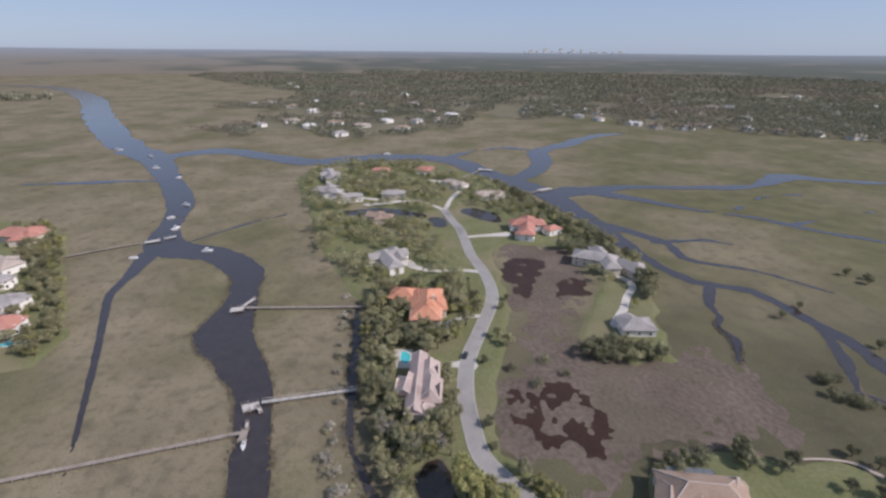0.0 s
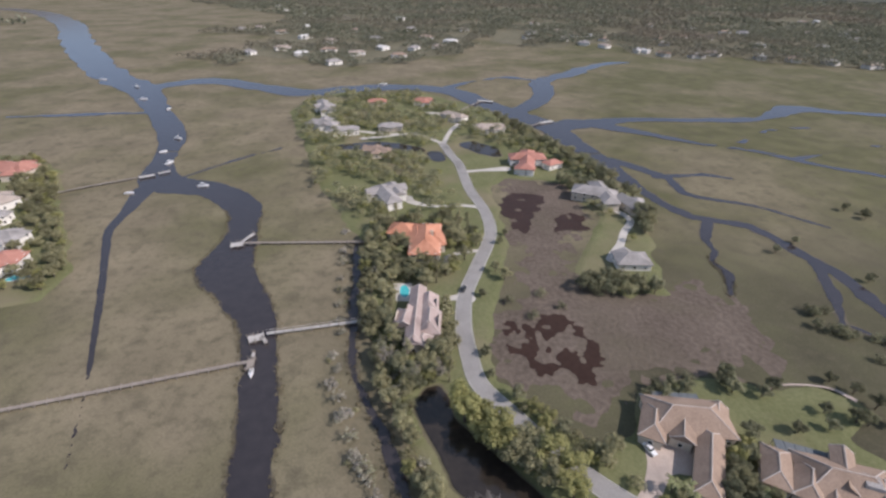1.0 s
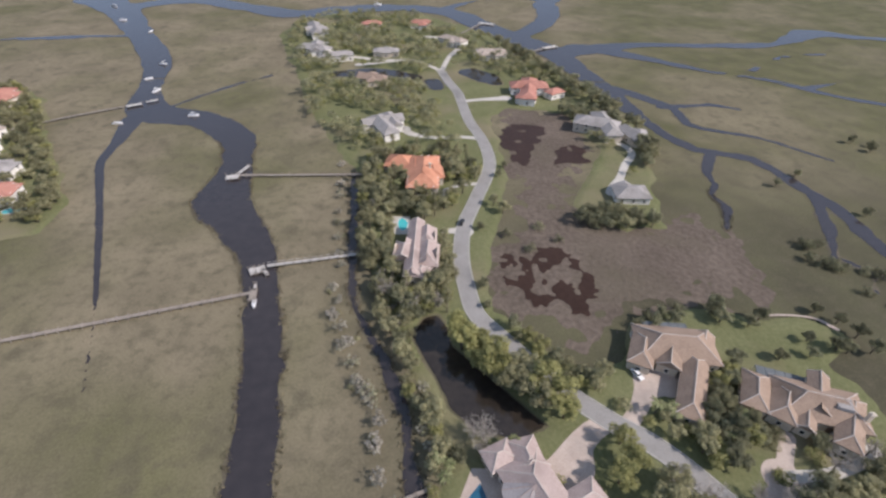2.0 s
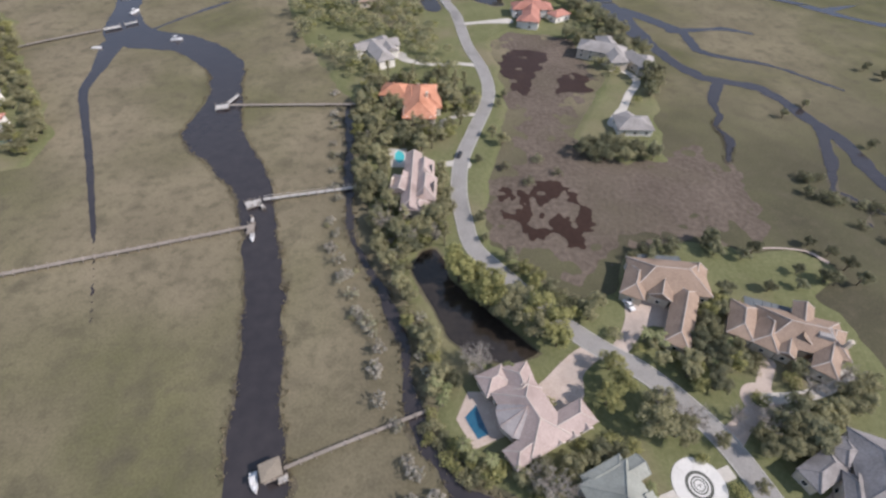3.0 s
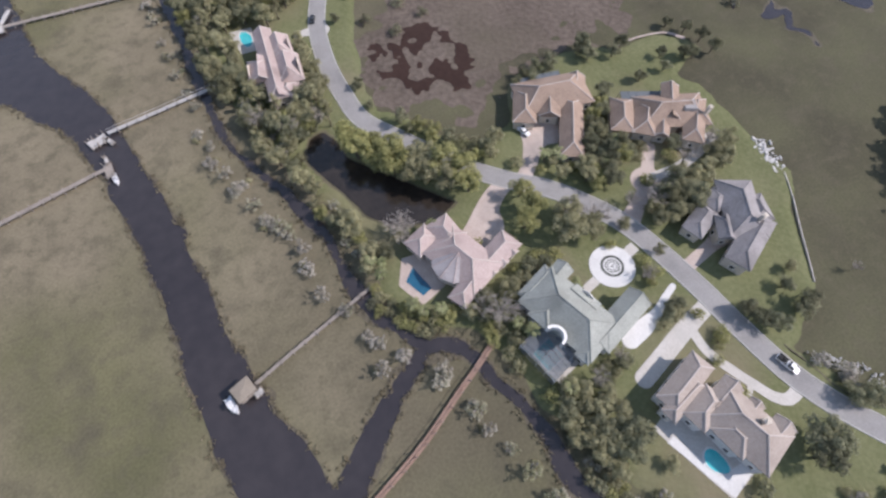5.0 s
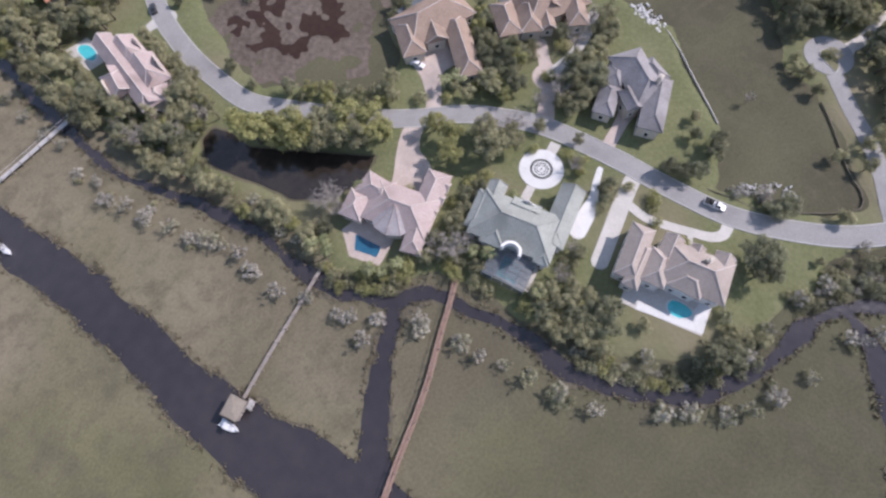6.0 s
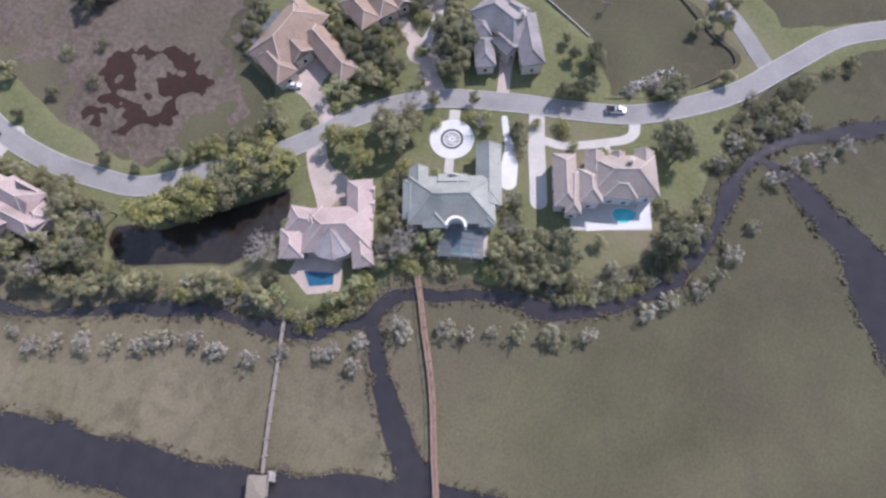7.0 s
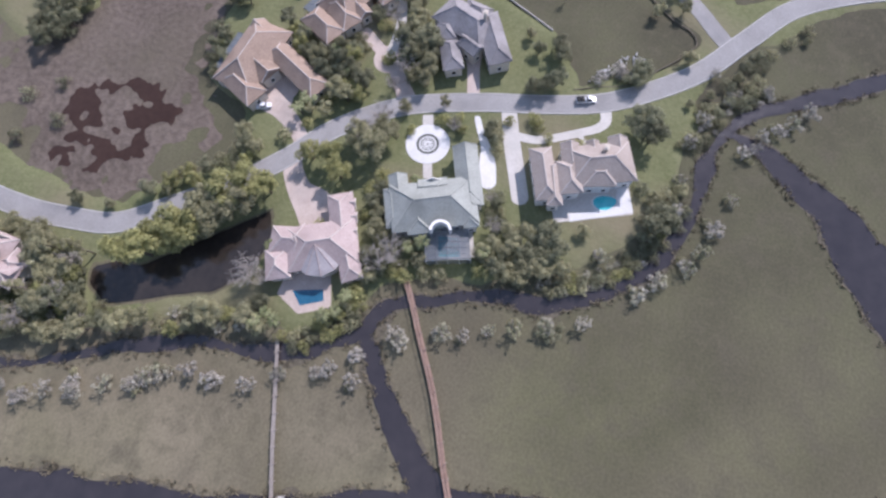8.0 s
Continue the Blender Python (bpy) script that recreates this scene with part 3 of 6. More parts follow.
DRIVES = [
    ("brick-toned paved drive with parking court", PAVER, [[(53, 67, 2.4), (58, 72, 2.4), (63, 79, 3.4), (67.5, 83.5, 6.5), (70.5, 83, 6.5)]]),
    ("paved entry drive with a turning circle", PAVER, [[(77, 43, 3.0), (81, 46, 2.4), (85, 49, 2.2)], [(97, 64, 2.0), (94, 60, 2.0), (92, 57, 2.0)], [(89.3 + 3.7 * math.cos(k * 0.5236), 53 + 3.7 * math.sin(k * 0.5236), 1.5) for k in range(13)]]),
    ("pale concrete side drive under trees", CONCRETE, [[(91, 53.5, 1.6), (102, 54, 1.6), (112, 57, 1.7), (118, 60, 2)]]),
    ("short brick-toned paved drive", PAVER, [[(82, 23.4, 1.9), (94, 27, 2.0), (99, 28.6, 3.4)]]),
    ("pale paved double drive", CONCRETE, [[(84, 13, 2.2), (72.3, 8.8, 2.4), (64, 5.3, 2.4), (55.5, 1.8, 2.4)]]),
    ("pale curved loop drive", CONCRETE, [[(74, 8.2, 1.3), (74.3, 2, 1.3), (77, -4, 1.3), (80.5, -10, 1.3), (83, -14, 1.4), (86, -15.8, 1.5), (89.5, -14.8, 1.7)], [(80, -9, .7), (76, -12.5, .7)]]),
    ("bright white stone service drive", WHITE_STONE, [[(76.5, 20.4, 0.9), (72, 18, 1.0), (68.4, 15.6, 1.3), (63, 13.4, 2.3), (57.5, 11.6, 2.3)]]),
    ("pink paved drive and court", PAVER, [[(49, 69, 2.6), (44, 66.5, 3.0), (39, 62, 3.6), (36, 56.5, 5.5), (33, 54, 5.5)]]),
    ("pale concrete drive apron", CONCRETE, [[(13, 157, 3.5), (8, 157.5, 2.0), (4, 157, 1.5)]]),
    ("sandy paved drive", CONCRETE, [[(25, 195, 2), (17, 195.5, 1.3), (8, 192, 1.3), (4, 187, 2.2)]]),
    ("sandy paved drive", CONCRETE, [[(26, 245, 2), (15, 247, 1.6), (0, 246, 1.6), (-14, 251, 2.5), (-18, 258, 3)]]),
    ("pale paved court between houses", CONCRETE, [[(-96, 388, 3), (-70, 392, 2.5), (-42, 384, 2.5), (-18, 386, 2)], [(-104, 425, 3), (-92, 432, 2)], [(-8, 452, 3), (12, 448, 3)]]),
    ("gravel circle drive", CONCRETE, [[(103, 262, 4), (96, 250, 2.2), (106, 238, 2), (108, 228, 2), (100, 215, 2), (94, 203, 2), (88, 193, 3), (85, 188, 3)]]),
    ("sandy path round the lawn", PAVER, [[(108, 105.6, .3), (113, 108, .35), (121, 109.2, .4), (132, 107.6, .45), (136.8, 102.6, .9)]]),
    ("pale forecourt drive", CONCRETE, [[(18, 300, 2), (30, 303, 2), (48, 306, 4)]]),
    ("pale forecourt drive", CONCRETE, [[(5, 360, 2), (-20, 384, 2), (-60, 372, 3)], [(5, 360, 2), (12, 395, 2), (20, 415, 3)]]),
]
for k, (words, mat, bands) in enumerate(DRIVES):
    def drive_edge(x, y, bands=bands):
        best = np.full(np.shape(x), 1e9)
        for rows in bands:
            best = np.minimum(best, near_line(x, y, curve_through(rows, 1.5)))
        return best
    xs, ys = [r[0] for b in bands for r in b], [r[1] for b in bands for r in b]
    top = LAND + 0.062 + 0.002 * k
    lane = spread(drive_edge, min(xs) - 8, max(xs) + 8, min(ys) - 8, max(ys) + 8, 0.6, level(top))
    tagged(part("driveway", lane, mat), words, "driveway", kind="structure")


def disc(x, y, r, z0, z1, n=48, inner=0.0):
    s = Shape()
    ring = [(math.cos(2 * math.pi * i / n), math.sin(2 * math.pi * i / n)) for i in range(n)]
    if not inner:
        return s.slab([(x + r * a, y + r * b) for a, b in ring], z0, z1)
    for rr, z in ((inner, z0), (inner, z1), (r, z1), (r, z0)):
        s.v += [(x + rr * a, y + rr * b, z) for a, b in ring]
    s.f = [(k * n + i, k * n + (i + 1) % n, (k + 1) * n + (i + 1) % n, (k + 1) * n + i) for k in range(3) for i in range(n)]
    return s


# Turning circle with a planted teardrop island, and a sandy track beyond it.
circle = thing("turning_circle", (159.6, -1.0, LAND), "grey asphalt turning circle round a green island", "road", kind="structure")
part("paving", disc(0, 0, 7.6, -0.1, 0.12), ASPHALT, circle)
drop = [(-2.4, 1.6), (-0.6, 2.6), (1.6, 2.0), (2.2, 0.0), (1.0, -2.2), (-1.8, -4.6), (-4.2, -5.0), (-3.2, -2.0)]
part("kerb", Shape().slab([(x * 1.1, y * 1.1) for x, y in drop], 0.1, 0.2), KERB, circle)
part("island", Shape().slab(drop, 0.15, 0.26), LAWN, circle, "mown green teardrop island")
track = spread(lambda x, y: near_line(x, y, curve_through([(165, -3.5, 2.2), (172, -4.4, 1.6), (180, -4.0, 1.4), (190, -4.4, 1.4)], 1.5)) + (cloudy(x, y, 2, 31) - 0.5) * 1.2, 160, 196, -12, 4, 0.6, level(LAND + 0.05))
tagged(part("track", track, CONCRETE), "pale sandy track between trees", "track", kind="structure")

# Round forecourt with ring mosaic.
court = thing("round_forecourt", (64.1, 31.9, LAND), "round white stone forecourt with dark ring mosaic", "forecourt", kind="structure")
part("paving", disc(0, 0, 6.5, 0.0, 0.13), WHITE_STONE, court)
for inner, outer in ((2.6, 3.35), (1.75, 2.1), (1.15, 1.4)):
    part("mosaic_ring", disc(0, 0, outer, 0.12, 0.14, inner=inner), DARK_STONE, court, "dark mosaic ring")
emblem = Shape()
for dx, dy, sx, sy in ((-0.25, 0.0, 0.22, 0.95), (0.1, -0.36, 0.62, 0.2), (0.3, 0.15, 0.2, 0.62)):
    emblem.box((dx, dy, 0.12), (sx, sy, 0.025), -1.25)
part("emblem", emblem, DARK_STONE, court, "plain dark emblem bars")
for a in range(8):
    s = Shape().box((math.cos(a * math.pi / 4) * 4.8, math.sin(a * math.pi / 4) * 4.8, 0.115), (3.3, 0.05, 0.018), a * math.pi / 4)
    part("paving_joint", s, CONCRETE, court)
link = Shape().box((6.9, 2.2, 0.05), (5.2, 3.2, 0.045), 0.33).box((-8.4, -2.8, 0.05), (4.6, 2.6, 0.045), 0.33)
part("walkway", link, CONCRETE, court)

tagged(part("swale", ribbon([(94, -4.1), (97.3, -11.7), (99.7, -18.9), (105.8, -25.0), (114.4, -32.9), (120.6, -36.4), (125, -33.6), (128, -27.8), (137.9, -16.3), (143, -9.3)], 0.2, LAND + 0.02), BANK), "narrow dark drainage swale beside the lane", "swale", kind="structure")

# ---------------------------------------------------------------- houses
WINDOW_FRAME = Shape()
for hx, hz, y in ((0.7, 0.82, -0.1), (0.56, 0.68, -0.1), (0.56, 0.68, 0.1), (0.7, 0.82, 0.1)):
    WINDOW_FRAME.v += [(-hx, y, 0.8 - hz), (hx, y, 0.8 - hz), (hx, y, 0.8 + hz), (-hx, y, 0.8 + hz)]
WINDOW_FRAME.f = [(4 * a + i, 4 * a + (i + 1) % 4, 4 * b + (i + 1) % 4, 4 * b + i) for a, b in ((0, 1), (1, 2), (2, 3), (3, 0)) for i in range(4)]
WINDOW_FRAME = data_of("window", WINDOW_FRAME.v, WINDOW_FRAME.f, TRIM)
WINDOW_PANE = Shape().box((0, 0, 0.08), (1.2, 0.1, 1.44))
WINDOW_PANE = data_of("pane", WINDOW_PANE.v, WINDOW_PANE.f, GLASS)
GARAGE_DOOR = Shape().box((0, 0, 0), (2.7, 0.12, 2.3))
for k in range(4):
    GARAGE_DOOR.box((0, 0, 0.08 + 0.56 * k), (2.5, 0.2, 0.46))
GARAGE_DOOR = data_of("garage_door", GARAGE_DOOR.v, GARAGE_DOOR.f, TRIM)
FRONT_DOOR = Shape().box((0, 0, 0), (1.5, 0.16, 2.4)).box((0, 0, 0), (0.08, 0.24, 2.3)).box((0, 0, 2.3), (1.8, 0.3, 0.18))
FRONT_DOOR = data_of("front_door", FRONT_DOOR.v, FRONT_DOOR.f, WOOD_RED)


def inside_wing(x, y, wing, grow):
    ax, ay, bx, by, w = wing[:5]
    dx, dy = bx - ax, by - ay
    ln = math.hypot(dx, dy)
    u, v = ((x - ax) * dx + (y - ay) * dy) / ln, (-(x - ax) * dy + (y - ay) * dx) / ln
    return -grow < u < ln + grow and abs(v) < w / 2 + grow


def roof_shape(ln, w, eave, slope, ends, over=0.65):
    """A hipped or gabled roof with a fascia, centred, its length along x; and its ridge lines."""
    hl, hw = ln / 2 + over, w / 2 + over
    turned = hl < hw
    if turned:
        hl, hw = hw, hl
    rise = hw * slope
    ra = max(hl - hw, 0.0) if ends[0] == "h" else hl
    rb = max(hl - hw, 0.0) if ends[1] == "h" else hl
    base = [(-hl, -hw), (hl, -hw), (hl, hw), (-hl, hw)]
    ridge = [(-ra, 0.0), (rb, 0.0)]
    if turned:
        base, ridge = [(-y, x) for x, y in base], [(-y, x) for x, y in ridge]
    low = [(x, y, eave - 0.28) for x, y in base]
    up = [(x, y, eave) for x, y in base]
    top = [(x, y, eave + rise) for x, y in ridge]
    s = Shape().add(low + up + top, [(3, 2, 1, 0), (0, 1, 5, 4), (1, 2, 6, 5), (2, 3, 7, 6), (3, 0, 4, 7),
                                      (4, 5, 9, 8), (6, 7, 8, 9), (7, 4, 8), (5, 6, 9)])
    lines = [(top[0], up[0]), (top[0], up[3]), (top[1], up[1]), (top[1], up[2])]
    if (Vector(top[0]) - Vector(top[1])).length > 0.3:
        lines.append((top[0], top[1]))
    return s, lines


def courses(ln, w, eave, slope, ends, over=0.65, step=0.42):
    """Raised laps of the roof covering, row above row, on the two long slopes."""
    s = Shape()
    hl, hw = ln / 2 + over, w / 2 + over
    turned = hl < hw
    if turned:
        hl, hw = hw, hl
    ra = max(hl - hw, 0.0) if ends[0] == "h" else hl
    rb = max(hl - hw, 0.0) if ends[1] == "h" else hl
    rows = max(3, int(hw / step))
    for side in (-1, 1):
        for k in range(rows):
            t, t2 = k / rows, (k + 1) / rows
            ya, yb = -hw * (1 - t), -hw * (1 - t2)
            xa, xb = -hl + (hl - ra) * t, hl - (hl - rb) * t
            xc, xd = -hl + (hl - ra) * t2, hl - (hl - rb) * t2
            za, zb = eave + hw * slope * t, eave + hw * slope * t2
            q = [(xa, ya, za + 0.01), (xb, ya, za + 0.01), (xb, ya, za + 0.075), (xa, ya, za + 0.075), (xc, yb, zb + 0.025), (xd, yb, zb + 0.025)]
            if side > 0:
                q = [(-x, -y, z) for x, y, z in q]
            if turned:
                q = [(-y, x, z) for x, y, z in q]
            s.add(q, [(0, 1, 2, 3), (3, 2, 5, 4)])
    return s


def house(label, wings, roof_mat, wall_mat=STUCCO, slope=0.6, detail=True, group="island houses", base=LAND):
    """Wings: ax, ay, bx, by, width, eave height, ends (h hipped, g gabled), and what the ends hold."""
    cx = sum(w[0] + w[2] for w in wings) / (2 * len(wings))
    cy = sum(w[1] + w[3] for w in wings) / (2 * len(wings))
    h = thing("house", (cx, cy, base), label, "house", group)
    for k, wing in enumerate(wings):
        ax, ay, bx, by, w, eave, ends = wing[:7]
        eave += 0.03 * k
        ln, turn = math.hypot(bx - ax, by - ay), math.atan2(by - ay, bx - ax)
        mx, my = (ax + bx) / 2 - cx, (ay + by) / 2 - cy
        put = pose(mx, my, 0, 0, 0, math.degrees(turn))

        def fixed(shape):
            shape.v = [tuple(put @ Vector(p)) for p in shape.v]
            return shape
        part("wall", fixed(Shape().box((0, 0, -0.4), (ln, w, eave + 0.2))), wall_mat, h)
        if "g" in ends:
            gable = Shape()
            for end, side in ((ends[0], -1), (ends[1], 1)):
                if end == "g":
                    x = side * (ln / 2 - 0.12)
                    gable.add([(x + d, y, z) for d in (-0.1, 0.1) for y, z in ((-w / 2, eave - 0.25), (w / 2, eave - 0.25), (0, eave + w / 2 * slope))],
                              [(2, 1, 0), (3, 4, 5), (0, 1, 4, 3), (1, 2, 5, 4), (2, 0, 3, 5)])
            part("gable", fixed(gable), wall_mat, h)
        shape, lines = roof_shape(ln, w, eave, slope, ends)
        roof = part("roof", fixed(shape), roof_mat, h)
        if detail:
            lap = part("tile_course", fixed(courses(ln, w, eave, slope, ends)), roof_mat, roof)
            lap["kind"] = "stuff"
            caps = Shape()
            for p, q in lines:
                caps.tube([p, q], [0.17, 0.17], 5)
            part("ridge_cap", fixed(caps), RIDGE_PALE if roof_mat in (TILE_PINK, TILE_TAN, TILE_SALMON) else roof_mat, roof)
        # windows along the walls, one storey or two
        rows = [0.9] if eave < 4.8 else [0.9, 3.7]
        gap = 3.1 if detail else (4.5 if group != "far shore houses" else 8.0)
        for side in (-1, 1):
            for along, across, length in ((0, w / 2, ln), (1, ln / 2, w)):
                n = max(1, int((length - 1.2) / gap))
                for i in range(n):
                    s = (i + 0.5) / n * length - length / 2
                    lx, ly = (s, side * across) if not along else (side * across, s)
                    p = put @ Vector((lx, ly, 0))
                    if any(inside_wing(p.x + cx, p.y + cy, o, 0.35) for j, o in enumerate(wings) if j != k):
                        continue
                    a = turn + (math.pi / 2 if along else 0)
                    special = wing[7] if len(wing) > 7 else ""
                    if special == ("garage+" if side > 0 else "garage-") and not along:
                        ob = part("garage_door", GARAGE_DOOR, None, h)
                        ob.location, ob.rotation_euler = (p.x, p.y, 0.02), (0, 0, a)
                        continue
                    if special == ("door+" if side > 0 else "door-") and not along and i == n // 2:
                        ob = part("front_door", FRONT_DOOR, None, h)
                        ob.location, ob.rotation_euler = (p.x, p.y, 0.02), (0, 0, a)
                        continue
                    for z in rows:
                        ob = part("window", WINDOW_FRAME, None, h)
                        ob.location, ob.rotation_euler = (p.x, p.y, z), (0, 0, a)
                        part("pane", WINDOW_PANE, None, ob)
    return h


def chimney(h, x, y, z0, z1, mat=STUCCO):
    x, y = x - h.location.x, y - h.location.y
    c = part("chimney", Shape().box((x, y, z0), (1.3, 1.0, z1 - z0)), mat, h)
    part("chimney_cap", Shape().box((x, y, z1), (1.6, 1.3, 0.15)).box((x, y, z1 + 0.15), (0.8, 0.6, 0.3)), mat, c)


# Pink-roofed villa with the fan-shaped rear roof.
villa = house("large villa with pink clay tile hip roofs beside a pool",
              [(21.1, 55.9, 28.9, 40.3, 11.3, 4.4, "hh", "door+"),
               (39.9, 48.9, 24.9, 41.2, 5.8, 4.0, "hh", "garage+"),
               (26.0, 41.6, 19.0, 37.1, 4.5, 3.9, "hh"),
               (22.3, 61.6, 24.6, 52.4, 7.0, 4.0, "hh"),
               (19.9, 59.1, 13.4, 56.0, 5.5, 3.8, "hh"),
               (37.5, 47.9, 38.8, 44.6, 1.6, 3.7, "hg"),
               (33.8, 46.0, 35.1, 42.7, 1.6, 3.7, "hg"),
               (29.9, 44.0, 31.1, 41.1, 1.5, 3.7, "hg"),
               (26.4, 56.9, 21.3, 52.2, 5.4, 4.3, "hh")], TILE_PINK)
fan, bay = Shape(), Shape()
fx, fy = 22.9 - villa.location.x, 48.1 - villa.location.y
for k in range(6):
    a = radians(106 + 34 * k)
    for shape, r, lo, hi in ((fan, 6.9, 4.25, 4.5), (bay, 6.1, 0.0, 4.4)):
        shape.v += [(fx + r * math.cos(a), fy + r * math.sin(a), hi), (fx + r * math.cos(a), fy + r * math.sin(a), lo)]
fan.v += [(fx + 0.8, fy + 0.3, 7.9), (fx + 0.6, fy + 0.2, 4.25)]
fan.f = [(2 * k, 2 * k + 2, 12) for k in range(5)] + [(2 * k + 2, 2 * k, 2 * k + 1, 2 * k + 3) for k in range(5)] + [(2 * k + 3, 2 * k + 1, 13) for k in range(5)]
part("fan_roof", fan, TILE_FAN, villa, "faceted fan-shaped tile roof with shade painted grey")
for k in range(6):
    a = radians(106 + 34 * k)
    part("hip_cap", Shape().tube([(fx + 6.9 * math.cos(a), fy + 6.9 * math.sin(a), 4.5), (fx + 0.8, fy + 0.3, 7.9)], [0.14, 0.14], 5), TILE_PINK, villa)
bay.f = [(2 * k + 2, 2 * k, 2 * k + 1, 2 * k + 3) for k in range(5)]
part("bay_wall", bay, STUCCO, villa)

manor = house("grand house with grey-green ribbed roof and glazed rear",
              [(39.8, 33.1, 48.8, 13.1, 12.5, 5.6, "hh", "door+"),
               (63.5, 20.3, 47.6, 13.6, 5.7, 4.6, "gh", "garage-"),
               (49.3, 35.2, 41.9, 31.7, 4.0, 5.0, "gh"),
               (45.2, 35.7, 35.8, 31.4, 3.0, 4.6, "hh"),
               (50.9, 25.5, 46.4, 23.6, 6.6, 5.4, "gh"),
               (49.5, 15.3, 41.6, 11.7, 2.9, 5.2, "hh"),
               (42.3, 27.0, 35.9, 24.1, 5.3, 5.3, "hh")],
              TILE_GREEN, STUCCO_WHITE, 0.6)
tan_house = house("tan clay tile house with an angled garage wing",
                  [(64.5, 94.5, 87.8, 91.6, 13.0, 4.2, "hh", "door-"),
               (80.8, 88.2, 70.2, 68.2, 6.4, 3.8, "hh", "garage+"),
               (68.0, 96.9, 62.4, 85.7, 6.4, 3.9, "hh"),
               (75.4, 94.5, 70.8, 84.8, 6.0, 4.3, "hg"),
               (87.0, 96.6, 82.6, 88.2, 5.3, 4.0, "gh")], TILE_TAN)
salmon = house("two-storey house with salmon tile gables beside a pool",
               [(65.4, -8.2, 72.0, -24.0, 10.7, 5.4, "hh", "door+"),
               (68.5, 0.1, 55.1, -5.3, 5.0, 5.2, "hh", "garage+"),
               (65.2, -3.9, 54.1, -7.6, 2.9, 4.9, "hh"),
               (72.0, -7.3, 64.8, -9.7, 3.9, 5.2, "gh"),
               (77.4, -19.3, 70.9, -21.2, 4.0, 5.3, "gh"),
               (74.6, -13.2, 70.7, -14.5, 2.3, 4.8, "gh"),
               (66.6, -7.8, 58.6, -10.9, 5.0, 5.2, "hh"),
               (67.8, -15.9, 62.7, -17.5, 7.5, 5.3, "hh")], TILE_SALMON, STUCCO_WHITE, 0.66)
ochre = house("rambling house with ochre tile hip roofs and skylight",
              [(98.4, 75.2, 119.2, 68.7, 12.4, 4.0, "hh", "door-"),
               (96.2, 82.0, 90.0, 71.0, 6.4, 3.8, "hh"),
               (102.6, 76.8, 95.6, 67.4, 6.1, 3.9, "hh"),
               (113.2, 80.3, 106.1, 69.1, 4.5, 5.2, "gh"),
               (119.0, 73.2, 108.1, 59.0, 5.5, 4.1, "hh"),
               (104.8, 71.2, 100.4, 64.7, 3.7, 3.8, "hg")], TILE_TAN)
slate = house("stately house with grey slate hip roofs",
              [(108.8, 41.0, 101.7, 24.6, 9.7, 5.2, "hh", "door+"),
               (109.3, 27.6, 93.9, 18.8, 6.0, 5.0, "hh"),
               (97.7, 36.1, 88.7, 31.7, 5.0, 4.0, "hh", "garage-"),
               (98.6, 31.9, 95.9, 26.4, 3.6, 5.0, "hg"),
               (103.1, 38.8, 98.1, 36.7, 4.4, 4.6, "hh"),
               (111.6, 35.0, 109.8, 27.4, 4.9, 4.2, "hh")], TILE_SLATE)
rose = house("tall house with dusty pink tile roofs and timber deck",
             [(-7.4, 156.7, -8.3, 123.9, 5.5, 5.2, "gh", "door-"),
               (-8.3, 137.8, -15.4, 138.8, 9.3, 5.0, "hg"),
               (-6.6, 147.0, 0.3, 146.9, 9.3, 4.9, "hg"),
               (-6.7, 135.6, 1.1, 135.2, 11.6, 5.0, "hg"),
               (-6.9, 128.0, -3.0, 125.8, 5.5, 4.6, "hh")], TILE_PINK, STUCCO, 0.62)
orange = house("villa with bright orange clay tile roof among trees",
               [(-5.2, 214.7, -5.9, 184.9, 14.3, 4.8, "hh"),
               (-24.2, 212.0, -10.9, 209.7, 11.8, 4.2, "hh"),
               (-5.0, 199.7, 3.5, 200.5, 12.3, 4.5, "hh"),
               (-10.6, 213.1, -9.4, 196.4, 7.2, 4.5, "hh"),
               (-14.2, 207.0, -10.3, 198.3, 4.3, 3.9, "hh")], TILE_ORANGE, STUCCO, 0.5)
chimney(salmon, 71.5, -16.5, 6.5, 9.6)
chimney(ochre, 117.2, 66, 4.5, 8.2)
chimney(orange, -2.4, 199, 6, 9.4)
chimney(slate, 106, 27, 6.5, 9.6)
skylight = part("skylight", Shape().box((112.8 - ochre.location.x, 69.9 - ochre.location.y, 6.6), (4.2, 4.4, 0.9), -0.38, 0.9), TILE_GREY, ochre, "pale glazed skylight")

# Houses towards the tip of the island and on the west shore.
house("grey gabled house among pines", [(-36, 264, -24, 241, 9, 5.0, "hh"), (-42, 255, -20, 264, 8, 4.6, "gg"), (-30, 270, -22, 252, 7, 4.4, "hg")], TILE_GREY, STUCCO_WHITE, 0.55, False)
house("long grey shingled house near the water", [(-112, 404, -86, 395, 11, 5, "hh"), (-100, 418, -96, 392, 9, 4.6, "hg"), (-90, 380, -66, 386, 9, 4.6, "hh")], TILE_GREY, STUCCO_WHITE, 0.5, False)
house("grey roofed house at the island's tip", [(-116, 478, -104, 440, 10, 5, "hh"), (-118, 455, -100, 462, 9, 4.6, "gh")], TILE_GREY, STUCCO_WHITE, 0.5, False)
house("brown shingled cottage by the lagoon", [(-54, 336, -33, 329, 9, 4.2, "gh"), (-46, 342, -44, 325, 7, 4.0, "hh")], TILE_BROWN, STUCCO, 0.55, False)
